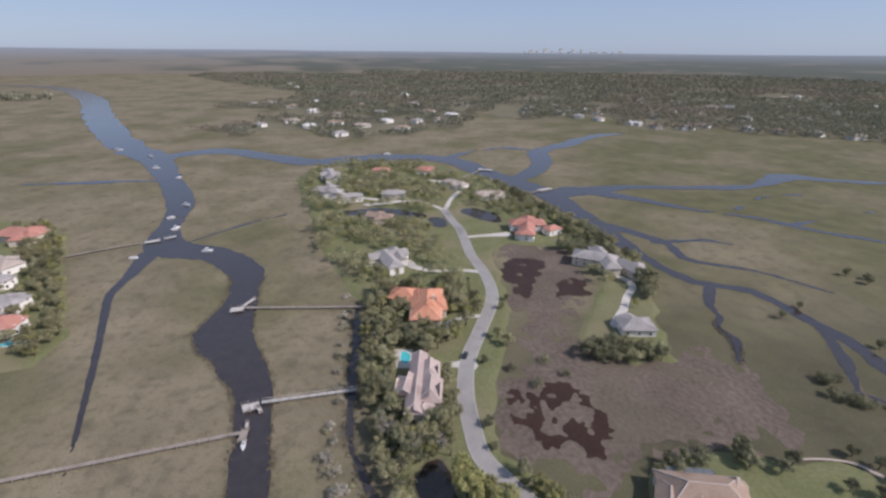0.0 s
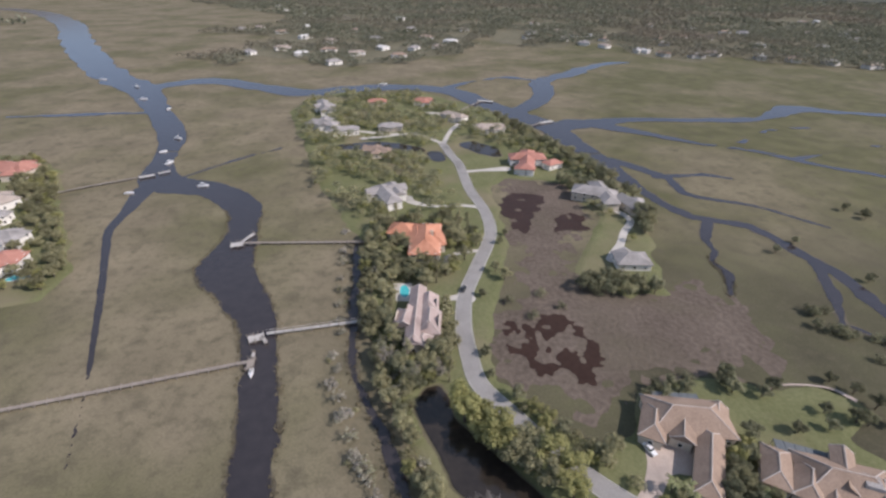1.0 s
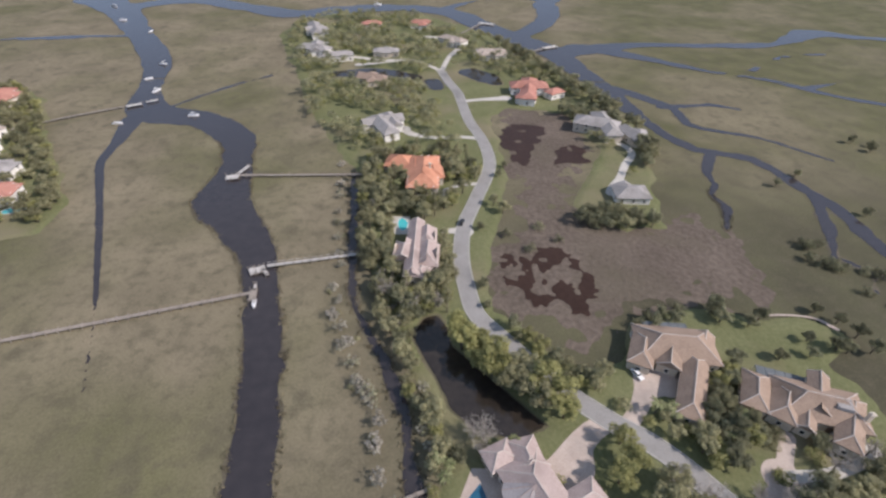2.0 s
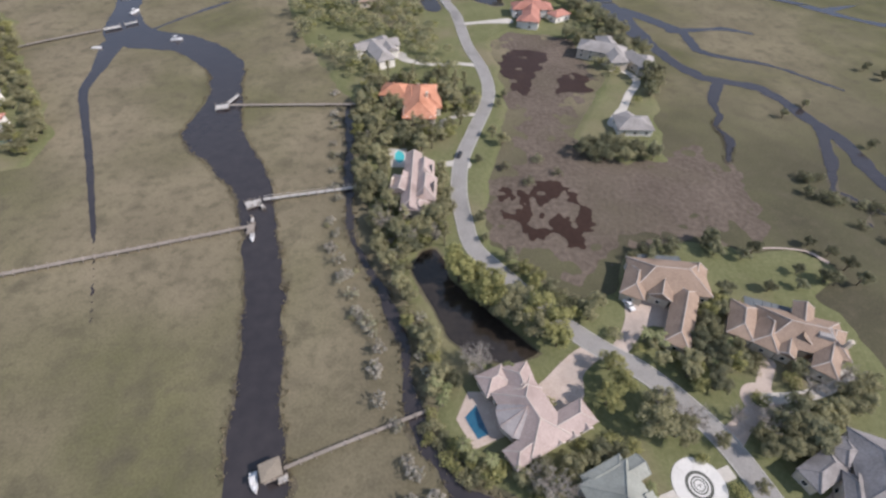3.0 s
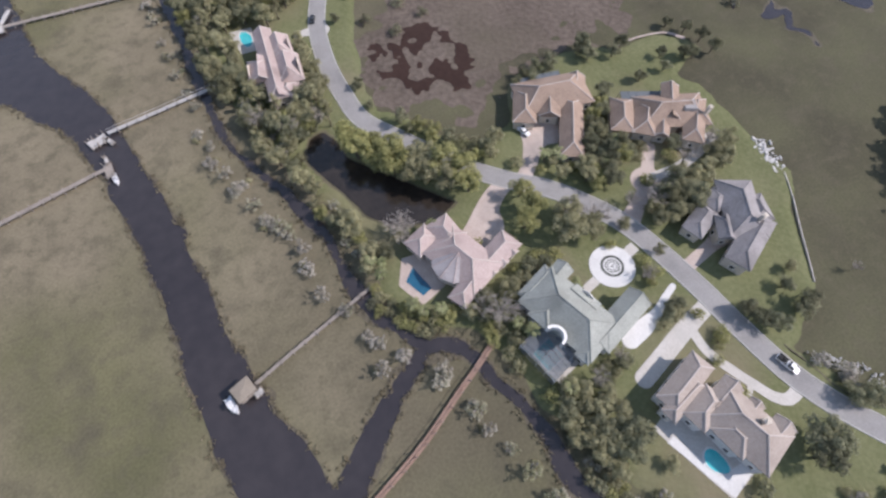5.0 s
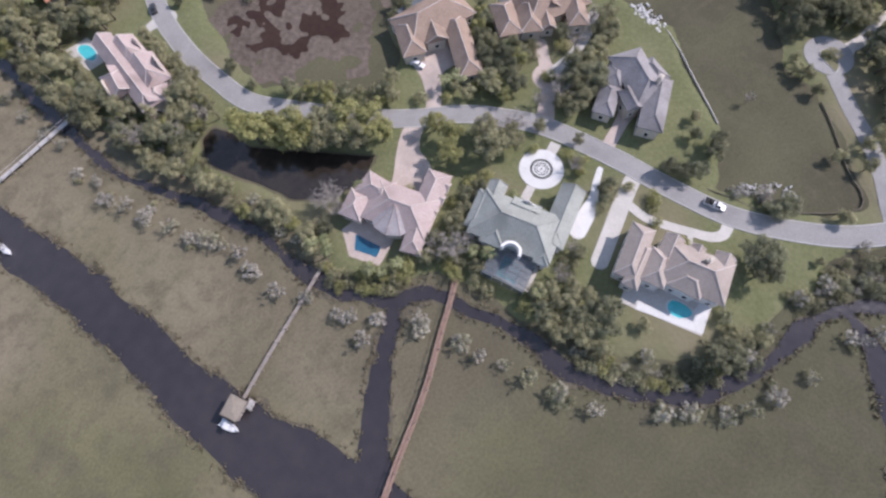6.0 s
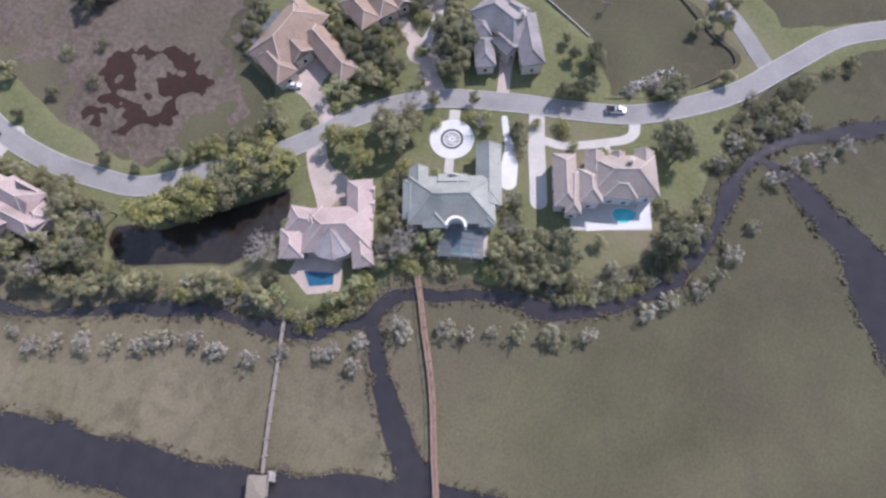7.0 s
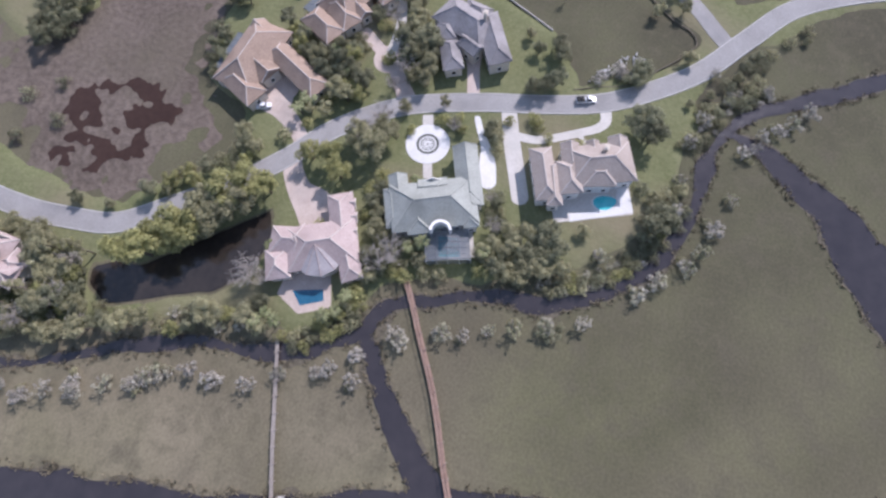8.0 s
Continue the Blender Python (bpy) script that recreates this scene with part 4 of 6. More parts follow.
house("white villa with red tile roof", [(52, 317, 77, 317, 11, 5.2, "hh"), (67, 330, 60, 293, 10, 5.0, "hh"), (76, 306, 86, 312, 8, 4.0, "hh"), (54, 300, 66, 296, 7, 4.0, "hh")], TILE_RED, STUCCO_WHITE, 0.5, False)
house("grey roofed mansion on the spit", [(84, 262, 107, 252, 12, 5.2, "hh"), (100, 272, 101, 240, 9, 5.0, "hh"), (108, 254, 116, 236, 9, 4.4, "hh"), (118, 250, 114, 234, 8, 4.0, "hh")], TILE_GREY, STUCCO, 0.5, False)
house("small house with grey hip roof on a lawn", [(84.4, 184.0, 99.6, 183.4, 11, 3.6, "hh"), (89, 192, 93, 184, 7, 3.4, "hh")], TILE_GREY, STUCCO_WHITE, 0.45, False)
house("low villa with salmon tile roof", [(32, 394, 58, 395, 10, 4.4, "hh"), (38, 402, 40, 385, 8, 4.0, "hh"), (50, 401, 52, 386, 7, 4.0, "hh")], TILE_SALMON, STUCCO_WHITE, 0.45, False)
house("white house with salmon tile roof", [(6, 437, 25, 420, 10, 5, "hh"), (18, 434, 12, 420, 8, 4.6, "hh")], TILE_SALMON, STUCCO_WHITE, 0.45, False)
house("house with red tile roof by the channel", [(-24, 486, -4, 487, 9, 4.4, "hh"), (-12, 494, -12, 476, 7, 4, "hh")], TILE_RED, STUCCO_WHITE, 0.45, False)
house("house with brown roof among trees", [(-70, 480, -52, 481, 9, 4.4, "hh")], TILE_RED, STUCCO, 0.45, False)
house("grey house behind the lagoon", [(-50, 396, -30, 396, 9, 4.2, "hh"), (-40, 404, -40, 390, 7, 4, "hh")], TILE_GREY, STUCCO, 0.45, False)
house("house with broad red tile roof", [(-296, 296, -266, 290, 16, 4.8, "hh"), (-280, 305, -274, 280, 10, 4.4, "hh")], TILE_RED, STUCCO, 0.45, False, "west shore houses")
house("house with salmon tile roof by the marsh", [(-266, 250, -243, 241, 12, 4.6, "hh"), (-256, 255, -252, 236, 8, 4.2, "hh")], TILE_SALMON, STUCCO_WHITE, 0.45, False, "west shore houses")
house("house with grey roof by the marsh", [(-247, 226, -232, 219, 11, 5.0, "hh"), (-236, 230, -238, 214, 8, 4.2, "hh")], TILE_GREY, STUCCO_WHITE, 0.45, False, "west shore houses")
house("white two-storey house with grey roof", [(-228, 200, -204, 200, 11, 5.4, "hh"), (-214, 208, -212, 192, 8, 5.0, "hh")], TILE_GREY, STUCCO_WHITE, 0.45, False, "west shore houses")
house("villa with red tile roof beside a small pool", [(-212, 178, -190, 181, 11, 4.8, "hh"), (-200, 188, -198, 171, 8, 4.4, "hh")], TILE_RED, STUCCO_WHITE, 0.45, False, "west shore houses")

# ---------------------------------------------------------------- pools, terraces, yard
def terrace(name, ring, z, mat, label, category="terrace"):
    return tagged(part(name, Shape().slab(ring, LAND - 0.3, z), mat), label, category)


def pool(at, ring, water, label, coping=WHITE_STONE):
    """A basin with coping stones all round and water just below them."""
    p = thing("swimming_pool", at, label, "swimming pool", "swimming pools")
    n = len(ring)
    c = (sum(x for x, _ in ring) / n, sum(y for _, y in ring) / n)
    wide = [(c[0] + (x - c[0]) * 1.14, c[1] + (y - c[1]) * 1.14) for x, y in ring]
    rim = Shape()
    for pts, z in ((ring, -0.2), (ring, 0.08), (wide, 0.08), (wide, -0.1)):
        rim.v += [(x, y, z) for x, y in pts]
    rim.f = [(k * n + i, k * n + (i + 1) % n, (k + 1) * n + (i + 1) % n, (k + 1) * n + i) for k in range(3) for i in range(n)]
    part("coping", rim, coping, p)
    part("water", Shape().add([(x, y, 0.02) for x, y in ring], [tuple(range(n))]), water, p)
    return p


def oval(rx, ry, turn, n=24, pinch=0.0):
    out = []
    for k in range(n):
        a = 2 * math.pi * k / n
        x, y = rx * math.cos(a), ry * math.sin(a) * (1 - pinch * math.cos(a)) + pinch * rx * 0.25 * math.cos(2 * a)
        out.append((x * math.cos(turn) - y * math.sin(turn), x * math.sin(turn) + y * math.cos(turn)))
    return out


terrace("pool_terrace", [(17.5, 56), (19.5, 44.5), (10.4, 40.7), (6.2, 48.6), (9.6, 56.2)], LAND + 0.06, PAVER, "pink paved pool terrace behind the villa")
pool((11.4, 47.6, LAND + 0.06), [(0.2, 4.9), (3.0, -3.0), (0.1, -4.3), (-3.0, 1.4)], POOL_DEEP, "deep blue rectangular pool with pink coping", PAVER)
terrace("pool_terrace", [(58.4, -5.8), (66.5, -13.0), (68.7, -25.6), (59.4, -28.9), (50.9, -9.2)], LAND + 0.07, CONCRETE, "pale shaded pool terrace")
terrace("pool_terrace", [(54.5, -12.4), (59.7, -23.8), (65.9, -23.2), (67.5, -25.6), (60.0, -28.8), (52.3, -13.0)], LAND + 0.10, WHITE_STONE, "bright white pool deck strip")
pool((60.7, -20.9, LAND + 0.10), oval(3.2, 2.1, -1.15, pinch=0.2), POOL_BLUE, "turquoise free-form pool in a white deck")
terrace("pool_terrace", [(-19, 168), (-11, 168), (-9.5, 155), (-17, 155)], LAND + 0.06, CONCRETE, "pale pool terrace beside the tall house")
pool((-13.8, 162.2, LAND + 0.06), oval(2.1, 4.4, 0.1, pinch=0.15), POOL_BLUE, "turquoise kidney-shaped pool beside the tall house")
pool((-187, 172, LAND + 0.02), oval(4.5, 2.4, 0.4), POOL_BLUE, "small turquoise pool by the marsh")

# Screened pool house behind the grey-green house.
terrace("pool_terrace", [(41.0, 25.2), (44.0, 12.2), (35.0, 8.6), (30.4, 21.0)], LAND + 0.06, CONCRETE, "pale terrace under the pool screen")
pool((35.2, 16.0, LAND + 0.06), [(2.6, 4.0), (4.0, -1.6), (-1.4, -3.6), (-3.0, 2.0)], POOL_BLUE, "turquoise pool under a screen cage")
cage = thing("pool_screen", (36.0, 16.8, LAND), "dark aluminium pool screen enclosure behind the house", "pool enclosure")
u, v = Vector((-0.93, -0.37)), Vector((-0.33, 0.94))
for i in range(7):
    for j in range(5):
        p = u * (-5.0 + 1.9 * i * 0.9) + v * (-6.0 + 3.0 * j)
        if i in (0, 6) or j in (0, 4):
            part("post", Shape().box((p.x, p.y, 0), (0.11, 0.11, 3.2), 0.38), TRIM, cage)
for i in range(7):
    p = u * (-5.0 + 1.71 * i)
    a, b = p + v * -6.0, p + v * 6.0
    part("roof_bar", Shape().tube([(a.x, a.y, 3.2), (p.x, p.y, 4.0), (b.x, b.y, 3.2)], [0.09] * 3, 4), SCREEN_SOLID, cage)
for j in range(2):
    s = 1 if j else -1
    a, b = v * 6.0 * s + u * -5.0, v * 6.0 * s + u * 5.3
    c, d = u * 5.3, u * -5.0
    part("screen_panel", Shape().add([(a.x, a.y, 3.2), (b.x, b.y, 3.2), (c.x, c.y, 4.0), (d.x, d.y, 4.0)], [(0, 1, 2, 3)]), SCREEN, cage)
    part("screen_panel", Shape().add([(a.x, a.y, 0.1), (b.x, b.y, 0.1), (b.x, b.y, 3.2), (a.x, a.y, 3.2)], [(0, 1, 2, 3)]), SCREEN, cage)
a, b = v * -6.0 + u * 5.3, v * 6.0 + u * 5.3
part("screen_panel", Shape().add([(a.x, a.y, 0.1), (b.x, b.y, 0.1), (b.x, b.y, 3.2), (a.x, a.y, 3.2)], [(0, 1, 2, 3)]), SCREEN, cage)
for j in range(5):
    q = v * (-6.0 + 3.0 * j)
    a, b = q + u * -5.0, q + u * 5.3
    z = 3.2 + (0.8 - abs(j - 2) * 0.4)
    part("roof_bar", Shape().tube([(a.x, a.y, z), (b.x, b.y, z)], [0.08, 0.08], 4), SCREEN_SOLID, cage)
arch = Shape()
for k in range(13):
    a = 0.3 - math.pi / 2 + math.pi * k / 12 + math.pi / 2
    for r, z in ((2.2, 5.4), (2.9, 5.4), (2.9, 8.2), (2.2, 8.2)):
        arch.v.append((37.0 + r * math.cos(a - math.pi / 2), 18.6 + r * math.sin(a - math.pi / 2), LAND + z))
arch.f = [(4 * k + i, 4 * k + (i + 1) % 4, 4 * k + 4 + (i + 1) % 4, 4 * k + 4 + i) for k in range(12) for i in range(4)] + [(0, 1, 2, 3), (51, 50, 49, 48)]
part("arched_parapet", Shape().add([(x - manor.location.x, y - manor.location.y, z - LAND) for x, y, z in arch.v], arch.f), TRIM, manor, "white arched parapet")

# Screened rear porch of the tan houses: dark mesh roofs on posts.
for at, size, turn in (((76.6, 101.4), (14.5, 4.0), -0.09), ((104.0, 81.6), (13.5, 4.8), -0.36)):
    porch = thing("screen_porch", (*at, LAND), "low dark screened porch behind the house", "porch", "screened porches", turn=turn)
    part("screen_roof", Shape().box((0, 0, 2.7), (size[0], size[1], 0.12)), SCREEN_SOLID, porch)
    for i in range(6):
        for s in (-1, 1):
            part("post", Shape().box(((i / 5 - 0.5) * (size[0] - 0.3), s * (size[1] / 2 - 0.15), 0), (0.14, 0.14, 2.7)), TRIM, porch)
        part("roof_bar", Shape().box(((i / 5 - 0.5) * (size[0] - 0.3), 0, 2.82), (0.12, size[1], 0.1)), SCREEN_SOLID, porch)

# Low sea wall and riprap behind the slate house.
def low_wall(rows, label, height=0.55, thick=0.25):
    c = curve_through(rows, 3.0)[:, :2]
    s = Shape()
    for p, q in zip(c[:-1], c[1:]):
        m, d = (p + q) / 2, q - p
        s.box((m[0], m[1], 0.0), (np.hypot(*d) + 0.1, thick, LAND + height), math.atan2(d[1], d[0]))
    return tagged(part("sea_wall", s, CONCRETE), label, "sea wall")


low_wall([(131, 40), (127, 31), (122.5, 23), (117, 12.5), (114, 7)], "low pale concrete wall at the lawn's edge", 0.1)
rnd = random.Random(3)
for k in range(90):
    t = rnd.random()
    x, y = 131.2 + rnd.gauss(0, 1.5) - 0.6 * t, 53.5 - 13 * t + rnd.gauss(0, 0.7)
    r = rnd.uniform(0.35, 0.75)
    stone = Shape()
    for i in range(6):
        a = i * math.pi / 3
        for rr, z in ((1.0, 0.0), (0.7, 0.55)):
            stone.v.append((r * rr * rnd.uniform(0.75, 1.1) * math.cos(a), r * rr * rnd.uniform(0.75, 1.1) * math.sin(a), r * z * rnd.uniform(0.8, 1.2)))
    stone.f = [(2 * i, (2 * i + 2) % 12, (2 * i + 3) % 12, 2 * i + 1) for i in range(6)] + [tuple(2 * i + 1 for i in range(6)), tuple(2 * i for i in range(5, -1, -1))]
    if k == 0:
        riprap = thing("riprap", (0, 0, 0.2), "heap of pale boulders at the shore", "riprap")
    ob = part("stone", stone, RIPRAP, riprap)
    ob.location = (x, y, 0)

rubble = thing("rubble", (105, -15, 0.1), "scattered pale stones on the wet meadow", "stones")
for k in range(70):
    a, b, r = rnd.choice([(99.6, -10.4, 0.9), (103.0, -12.0, 1.2), (103.8, -12.6, 1.0), (108.6, -16.0, 0.9), (110.2, -19.0, 1.3), (110.9, -20.8, 1.0)])
    x, y, d = a + rnd.gauss(0, r), b + rnd.gauss(0, r), rnd.uniform(0.2, 0.5)
    stone = Shape().box((0, 0, 0), (d * rnd.uniform(1, 1.8), d, d * 0.5), rnd.uniform(0, 3), 0.6)
    part("stone", stone, RIPRAP, rubble).location = (x - 105, y + 15, LAND * 0.6)

# ---------------------------------------------------------------- docks
POST = Shape().tube([(0, 0, -1.0), (0, 0, 1.0)], [0.14, 0.12], 6)
POST = data_of("post", POST.v, POST.f, WOOD)


def strip(c, half, z0, z1):
    """One continuous beam along a line."""
    d = np.gradient(c, axis=0)
    d /= np.linalg.norm(d, axis=1)[:, None]
    out = Shape()
    for (x, y), (dx, dy) in zip(c, d):
        out.v += [(x - dy * s * half, y + dx * s * half, z) for s, z in ((-1, z0), (1, z0), (1, z1), (-1, z1))]
    out.f = [(4 * k + i, 4 * k + (i + 1) % 4, 4 * k + 4 + (i + 1) % 4, 4 * k + 4 + i) for k in range(len(c) - 1) for i in range(4)]
    out.f += [(3, 2, 1, 0), tuple(4 * (len(c) - 1) + i for i in range(4))]
    return out


def dock(label, rows, width, mat, z=1.1, rail=False, group="private docks"):
    c = curve_through(rows, 3.2)[:, :2]
    o = Vector((*c[-1], 0))
    d = thing("dock", o, label, "dock", group)
    planks = Shape()
    local = c - np.array(o[:2])
    for p, q in zip(c[:-1], c[1:]):
        m, s = (p + q) / 2 - np.array(o[:2]), q - p
        a, ln = math.atan2(s[1], s[0]), np.hypot(*s)
        for k in range(8):
            t = (k + 0.5) / 8 - 0.5
            planks.box((m[0] + s[0] * t, m[1] + s[1] * t, z - 0.06), (ln / 8 - 0.05, width, 0.07), a)
        for side in (-1, 1):
            ob = part("post", POST, None, d)
            ob.location = (p[0] - o.x - math.sin(a) * side * width * 0.5, p[1] - o.y + math.cos(a) * side * width * 0.5, z - 0.5 + (0.5 if rail else 0.12))
    part("beam", strip(local, width * 0.4, z - 0.22, z - 0.06), mat, d)
    if rail:
        n = np.gradient(local, axis=0)
        n = np.c_[-n[:, 1], n[:, 0]] / np.linalg.norm(n, axis=1)[:, None]
        for side in (-1, 1):
            part("handrail", strip(local + n * side * width * 0.5, 0.05, z + 0.9, z + 0.98), mat, d)
    part("planking", planks, mat, d)["kind"] = "stuff"
    return d


def pier_head(d, at, size, turn, mat, z=1.1, roof=None):
    """A platform at the end of a dock, on posts, with a shelter roof where roof is given."""
    x, y = at[0] - d.location.x, at[1] - d.location.y
    t = Vector((math.cos(turn), math.sin(turn)))
    n = Vector((-t.y, t.x))
    s = Shape()
    s.box((x, y, z - 0.24), (size[0], size[1], 0.26), turn)
    head = part("platform", s, mat, d)
    for u in (-0.5, 0.0, 0.5):
        for w in (-0.5, 0.5):
            ob = part("post", POST, None, d)
            p = t * u * size[0] + n * w * size[1]
            ob.location = (x + p.x, y + p.y, z + (0.2 if not roof else 0.9))
    if roof:
        shape, lines = roof_shape(size[0], size[1], z + 2.4, 0.16, "hh", 0.35)
        m = pose(x, y, 0, 0, 0, math.degrees(turn))
        shape.v = [tuple(m @ Vector(p)) for p in shape.v]
        part("roof", shape, roof, d, "brown shingle shelter roof")
        for u in (-0.45, 0.45):
            for w in (-0.45, 0.45):
                p = t * u * size[0] + n * w * size[1]
                part("roof_post", Shape().box((x + p.x, y + p.y, z), (0.16, 0.16, 2.5), turn), mat, d)
    return head


da = dock("long narrow grey timber dock across the marsh", [(-215, 76), (-165, 90.5), (-130.6, 100.4), (-95, 111), (-66.5, 119.6)], 1.5, WOOD)
pier_head(da, (-65.2, 118.6), (2.4, 5.6), 0.15, WOOD)
pier_head(da, (-65.6, 122.6), (0.9, 3.4), 0.25, WOOD_PALE)
db = dock("silvered timber dock with stepped pier head", [(-24, 143), (-45, 138.5), (-64.5, 134.4)], 1.5, WOOD_PALE, rail=True)
pier_head(db, (-66.6, 132.4), (3.6, 3.4), 0.5, WOOD_PALE)
pier_head(db, (-69.2, 131.4), (2.4, 3.8), 0.5, WOOD_PALE)
pier_head(db, (-64.2, 130.8), (1.2, 3.6), 0.6, WOOD_PALE)
dc = dock("straight grey timber dock to the bend", [(-32, 203.7), (-60, 203), (-97, 202.2)], 1.5, WOOD)
pier_head(dc, (-100.0, 200.5), (6.0, 4.0), 0.25, WOOD_PALE)
pier_head(dc, (-97.0, 207.5), (1.5, 9.0), -0.35, WOOD_PALE)
dl = dock("weathered dock from the west shore", [(-244, 252), (-222, 270), (-197, 286)], 1.7, WOOD)
pier_head(dl, (-192, 289), (9.0, 3.2), 0.55, WOOD_PALE)
pier_head(dl, (-184, 296), (7.0, 1.8), 0.65, WOOD_PALE)
dh = dock("narrow grey dock ending in a roofed boat shelter", [(-1.0, 51.0), (-14.5, 45.6), (-25.4, 41.3), (-36, 36.8)], 0.95, WOOD)
pier_head(dh, (-38.4, 35.9), (4.4, 3.8), 0.42, WOOD, roof=SHINGLE)
pier_head(dh, (-35.6, 34.4), (2.2, 1.6), 0.42, WOOD_PALE)
dock("long reddish-brown timber boardwalk over the marsh", [(23.2, 24.0), (17, 19.8), (11.2, 16.3), (4, 11.6), (-1.2, 8.4), (-8, 4.8), (-15.9, 1.0), (-26, -4.4), (-40, -12)], 1.35, WOOD_RED, rail=True)
de = dock("dock with pale pier head in the wide channel", [(62, 398), (80, 408), (96, 419)], 2.0, WOOD)
pier_head(de, (100, 422), (14, 5), 0.5, WOOD_PALE)
df = dock("dock with pale pier head at the island's tip", [(24, 462), (36, 482), (46, 498)], 2.0, WOOD)
pier_head(df, (51, 499), (16, 5), -0.4, WOOD_PALE)

# ---------------------------------------------------------------- boats
def boat(at, turn, length, label, canopy=True):
    length *= 0.78 if at[1] > 200 else 1.0
    b = thing("motor_boat", (*at, 0.09 if at[1] < 340 else 0.27), label, "boat", "moored boats", turn=turn)
    w = length * 0.34
    hull, sections = Shape(), 9
    for k in range(sections):
        t = k / (sections - 1)
        half = w / 2 * (1 - max(0, (t - 0.5) / 0.5) ** 2.2) if t < 1 else 0.02
        x, sheer = (t - 0.5) * length, 0.75 + 0.35 * t * t
        hull.v += [(x, 0, -0.3 + 0.3 * max(0, t - 0.7)), (x, half * 0.85, 0.1), (x, half, sheer), (x, half * 0.86, sheer + 0.03), (x, half * 0.8, 0.42),
                   (x, -half * 0.8, 0.42), (x, -half * 0.86, sheer + 0.03), (x, -half, sheer), (x, -half * 0.85, 0.1)]
    hull.f = [(9 * k + i, 9 * k + (i + 1) % 9, 9 * k + 9 + (i + 1) % 9, 9 * k + 9 + i) for k in range(sections - 1) for i in range(9)]
    hull.f += [tuple(range(8, -1, -1)), tuple(9 * (sections - 1) + i for i in range(9))]
    part("hull", hull, GELCOAT, b)
    part("console", Shape().box((0, 0, 0.42), (length * 0.13, w * 0.36, 0.95), 0, 0.8), GELCOAT, b)
    part("windscreen", Shape().box((length * 0.06, 0, 1.2), (0.06, w * 0.34, 0.45)), GLASS, b)
    part("seat", Shape().box((-length * 0.16, 0, 0.42), (0.6, w * 0.5, 0.5)).box((-length * 0.2, 0, 0.9), (0.15, w * 0.5, 0.4)), CANVAS, b)
    part("foredeck", Shape().box((length * 0.25, 0, 0.6), (length * 0.22, w * 0.5, 0.2), 0, 0.9), GELCOAT, b)
    part("outboard", Shape().box((-length * 0.53, 0, 0.25), (0.5, 0.4, 0.95), 0, 0.7), RUBBER, b, "black outboard engine")
    if canopy:
        part("canopy", Shape().box((-length * 0.03, 0, 2.15), (length * 0.32, w * 0.8, 0.09), 0, 0.94), CANVAS, b)
        for sx in (-1, 1):
            for sy in (-1, 1):
                part("canopy_pole", Shape().tube([(sx * length * 0.11, sy * w * 0.28, 0.5), (sx * length * 0.13, sy * w * 0.34, 2.15)], [0.035, 0.035], 5), STEEL, b)
    return b


boat((-42.4, 33.8), -1.2, 5.2, "white motor boat with canopy beside the shelter")
boat((-63.8, 114.8), -1.35, 4.4, "white motor boat at the dock's end", False)
boat((-149, 275), 0.2, 8.5, "white motor boat on a lift in the bend")
boat((-190, 315), 1.2, 9, "white motor boat with canopy in mid-channel")
boat((-210, 370), -0.2, 9, "white motor boat near the bank")
boat((-206, 338), 0.6, 7, "small white boat by the bank", False)
boat((-262, 460), 1.3, 7, "small white boat by the far bank", False)
boat((-308, 500), 0.3, 9, "white boat moored upstream")
boat((-346, 557), -0.4, 10, "white boat moored where channels meet")
boat((-409, 597), 0.1, 11, "long white boat along the bank", False)
boat((-65, 580), 0.3, 11, "white cruiser in the north channel")
boat((-189, 263), 0.1, 7, "white boat at the creek's mouth", False)

